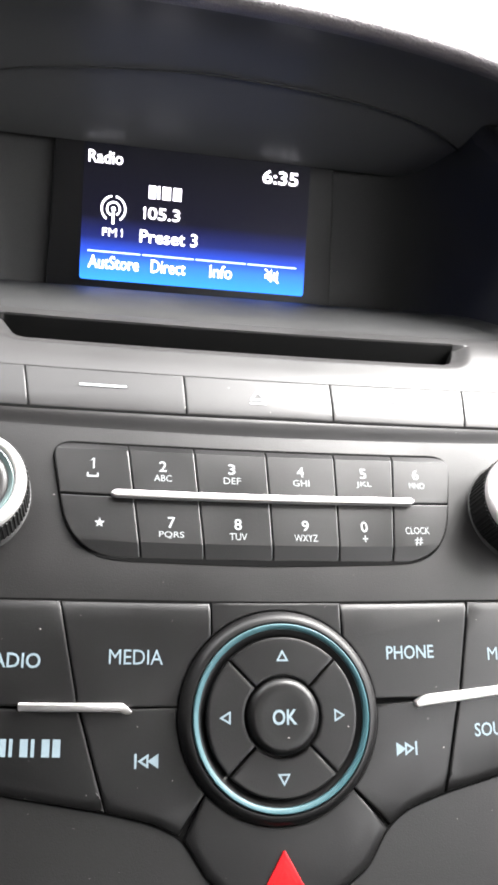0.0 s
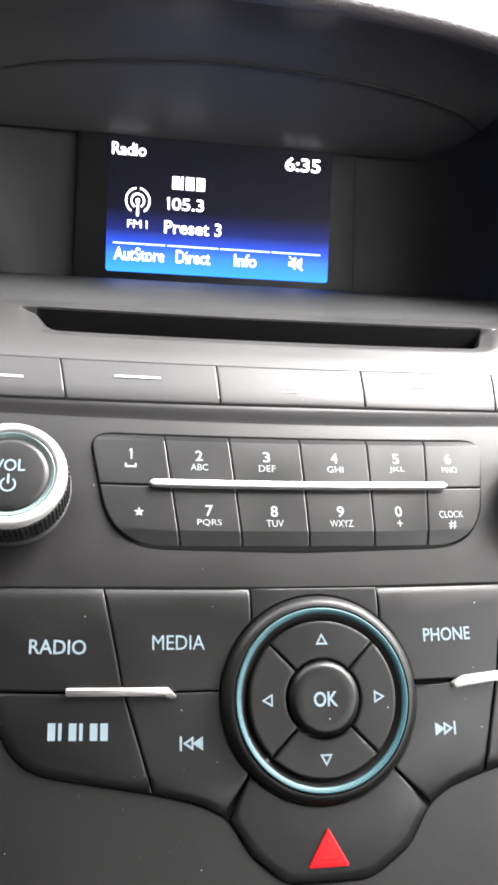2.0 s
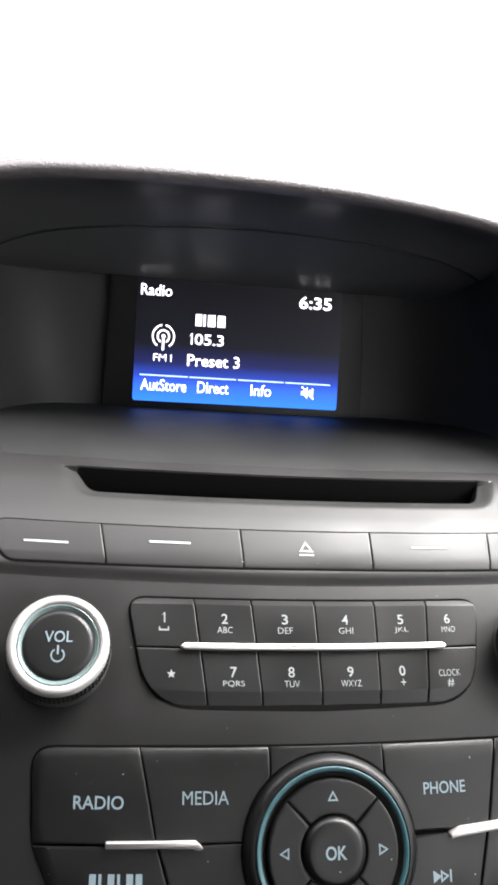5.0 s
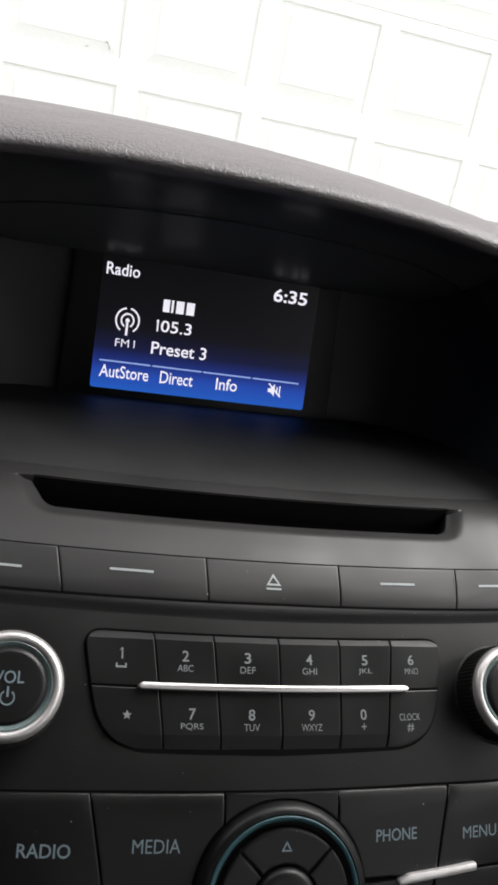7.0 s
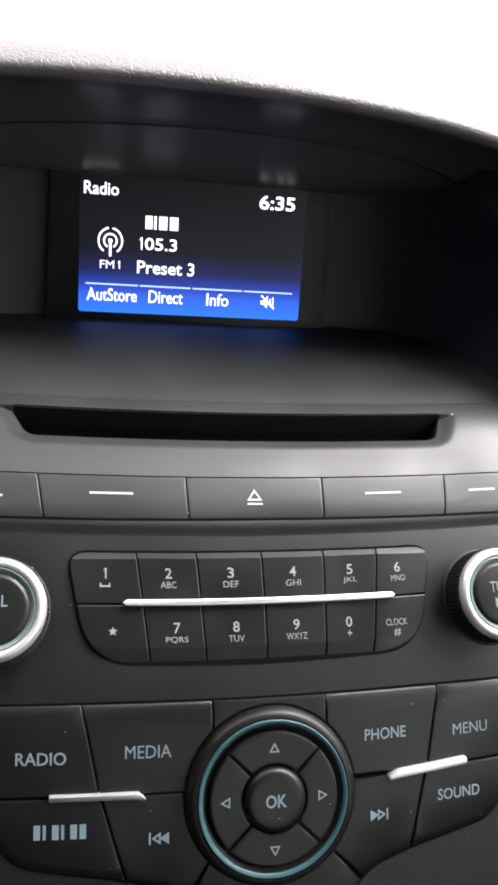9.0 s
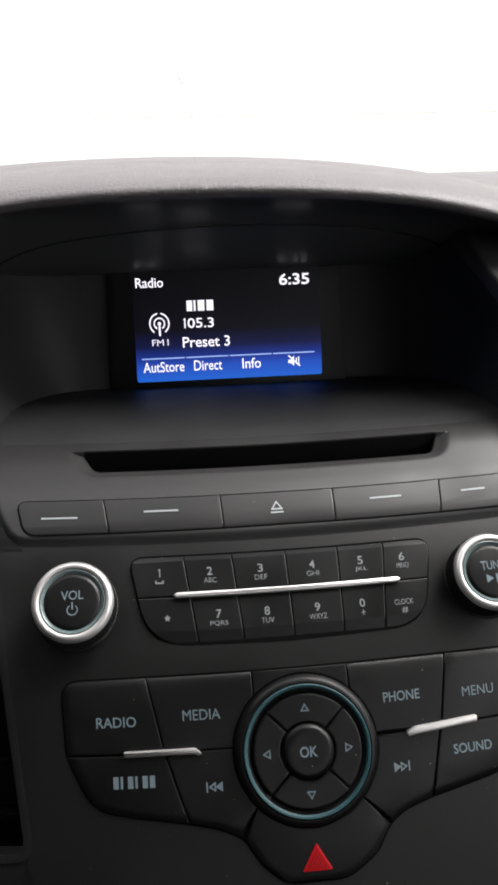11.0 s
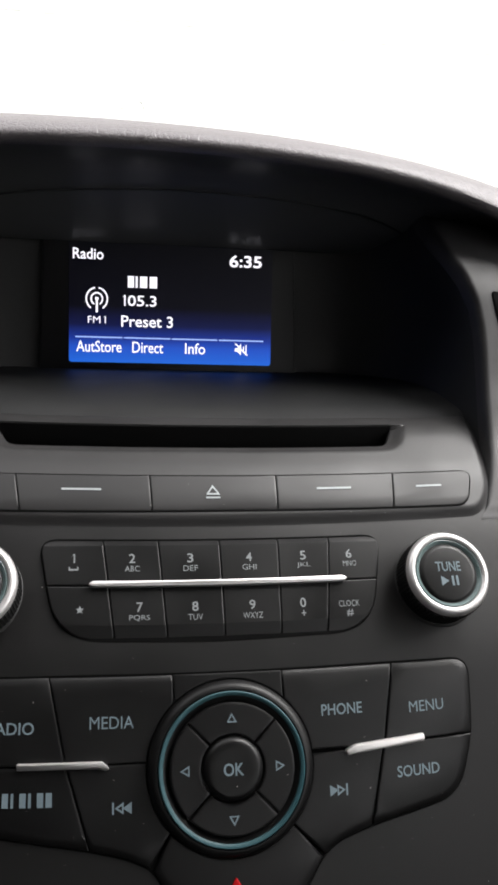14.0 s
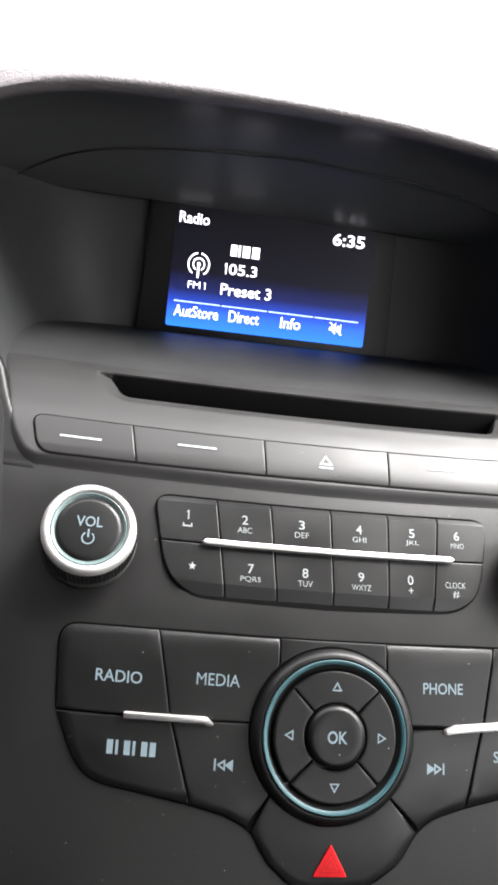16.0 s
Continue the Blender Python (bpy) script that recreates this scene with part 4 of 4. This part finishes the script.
part("surround", slab(rpoly([(125.5, 1067.5), (150, 1062), (185, 1053), (185, 1023), (134, 1030)], [3, 0, 3, 3, 3]), -14, 0.8, 0.5, side), M_GAP, mini)
wheel = part("thumb_wheel", slab(rpoly([(131, 1061), (178, 1049.5), (178, 1027), (137.5, 1033)], 2), 0, 2.4, 0.8, side), M_RUBBER, mini, "ribbed dark thumb wheel")
ribs = bmesh.new()
for i in range(20):
    for j in range(9):
        x = 134 + i * 2.4
        zt, zb = 1061 - (x - 131) * .24 - 2.5, 1033 - (x - 137.5) * .15 + 1.6
        z = zt - j * 3.2
        if z > zb:
            slab(box(x - .85, x + .85, z - 1.1, z + 1.1), 2.2, 3.1, 0.3, side, ribs)
part("grip_texture", ribs, M_RUBBER, wheel, smooth=False)
part("trim_strip", slab(rpoly([(130, 1063.2), (150, 1058.4), (178, 1051.8), (178, 1049.6), (150, 1055.9), (131, 1060.8)], .4, 2), 0.5, 3.0, .4, side), M_SILVER, mini)
closed = [box(134.2, 139.4, 1026.2, 1026.7), box(134.2, 139.4, 1022.3, 1022.8), box(134.2, 134.7, 1022.8, 1026.2), box(138.9, 139.4, 1022.8, 1026.2), [(134.2, 1026.9), (134.8, 1027.3), (139.6, 1022.1), (139.0, 1021.7)]]
part("closed_mark", shapes(closed, 0.4, side), M_RUBBER, mini)

# ---- dust on the plastics ----
rng = random.Random(7)
specks = bmesh.new()
for k in range(80):
    x, v = rng.uniform(-112, 104), rng.uniform(-95, 82)
    r = rng.choice((.08, .1, .12, .15, .22))
    h = 0.08 if v < 52 else 2.7 if v > 73 or v < 56.5 else 3.4
    if any(sdf(np.array([x]), np.array([v]), p)[0] < 0 for p in (KEYPAD,)):
        h = 1.26
    elif sdf(np.array([x]), np.array([v]), CLUSTER)[0] < 0:
        h = HTOP + .08
        if math.hypot(x - DC[0], v - DC[1]) < 29:
            h = 5.9 if math.hypot(x - DC[0], v - DC[1]) > 11.5 else 7.9
    specks.faces.new([specks.verts.new(surf(x + r * math.cos(a) * rng.uniform(.6, 1.5), v + r * math.sin(a), h)) for a in (0, 1.2, 2.5, 3.8, 5.0)])
for x, v, h, r in ((1.1, -35.8, 7.95, .26), (18.5, -33.7, 5.95, .26), (-29.0, -46.5, HTOP + .08, .16), (62.0, -6.0, HTOP + .08, .14)):
    specks.faces.new([specks.verts.new(surf(x + r * math.cos(a), v + .7 * r * math.sin(a), h)) for a in (0, 1.2, 2.5, 3.8, 5.0)])
tagged(part("dust", specks, M_DUST, smooth=False), "pale dust specks on the dark plastic", "dust", kind="stuff")
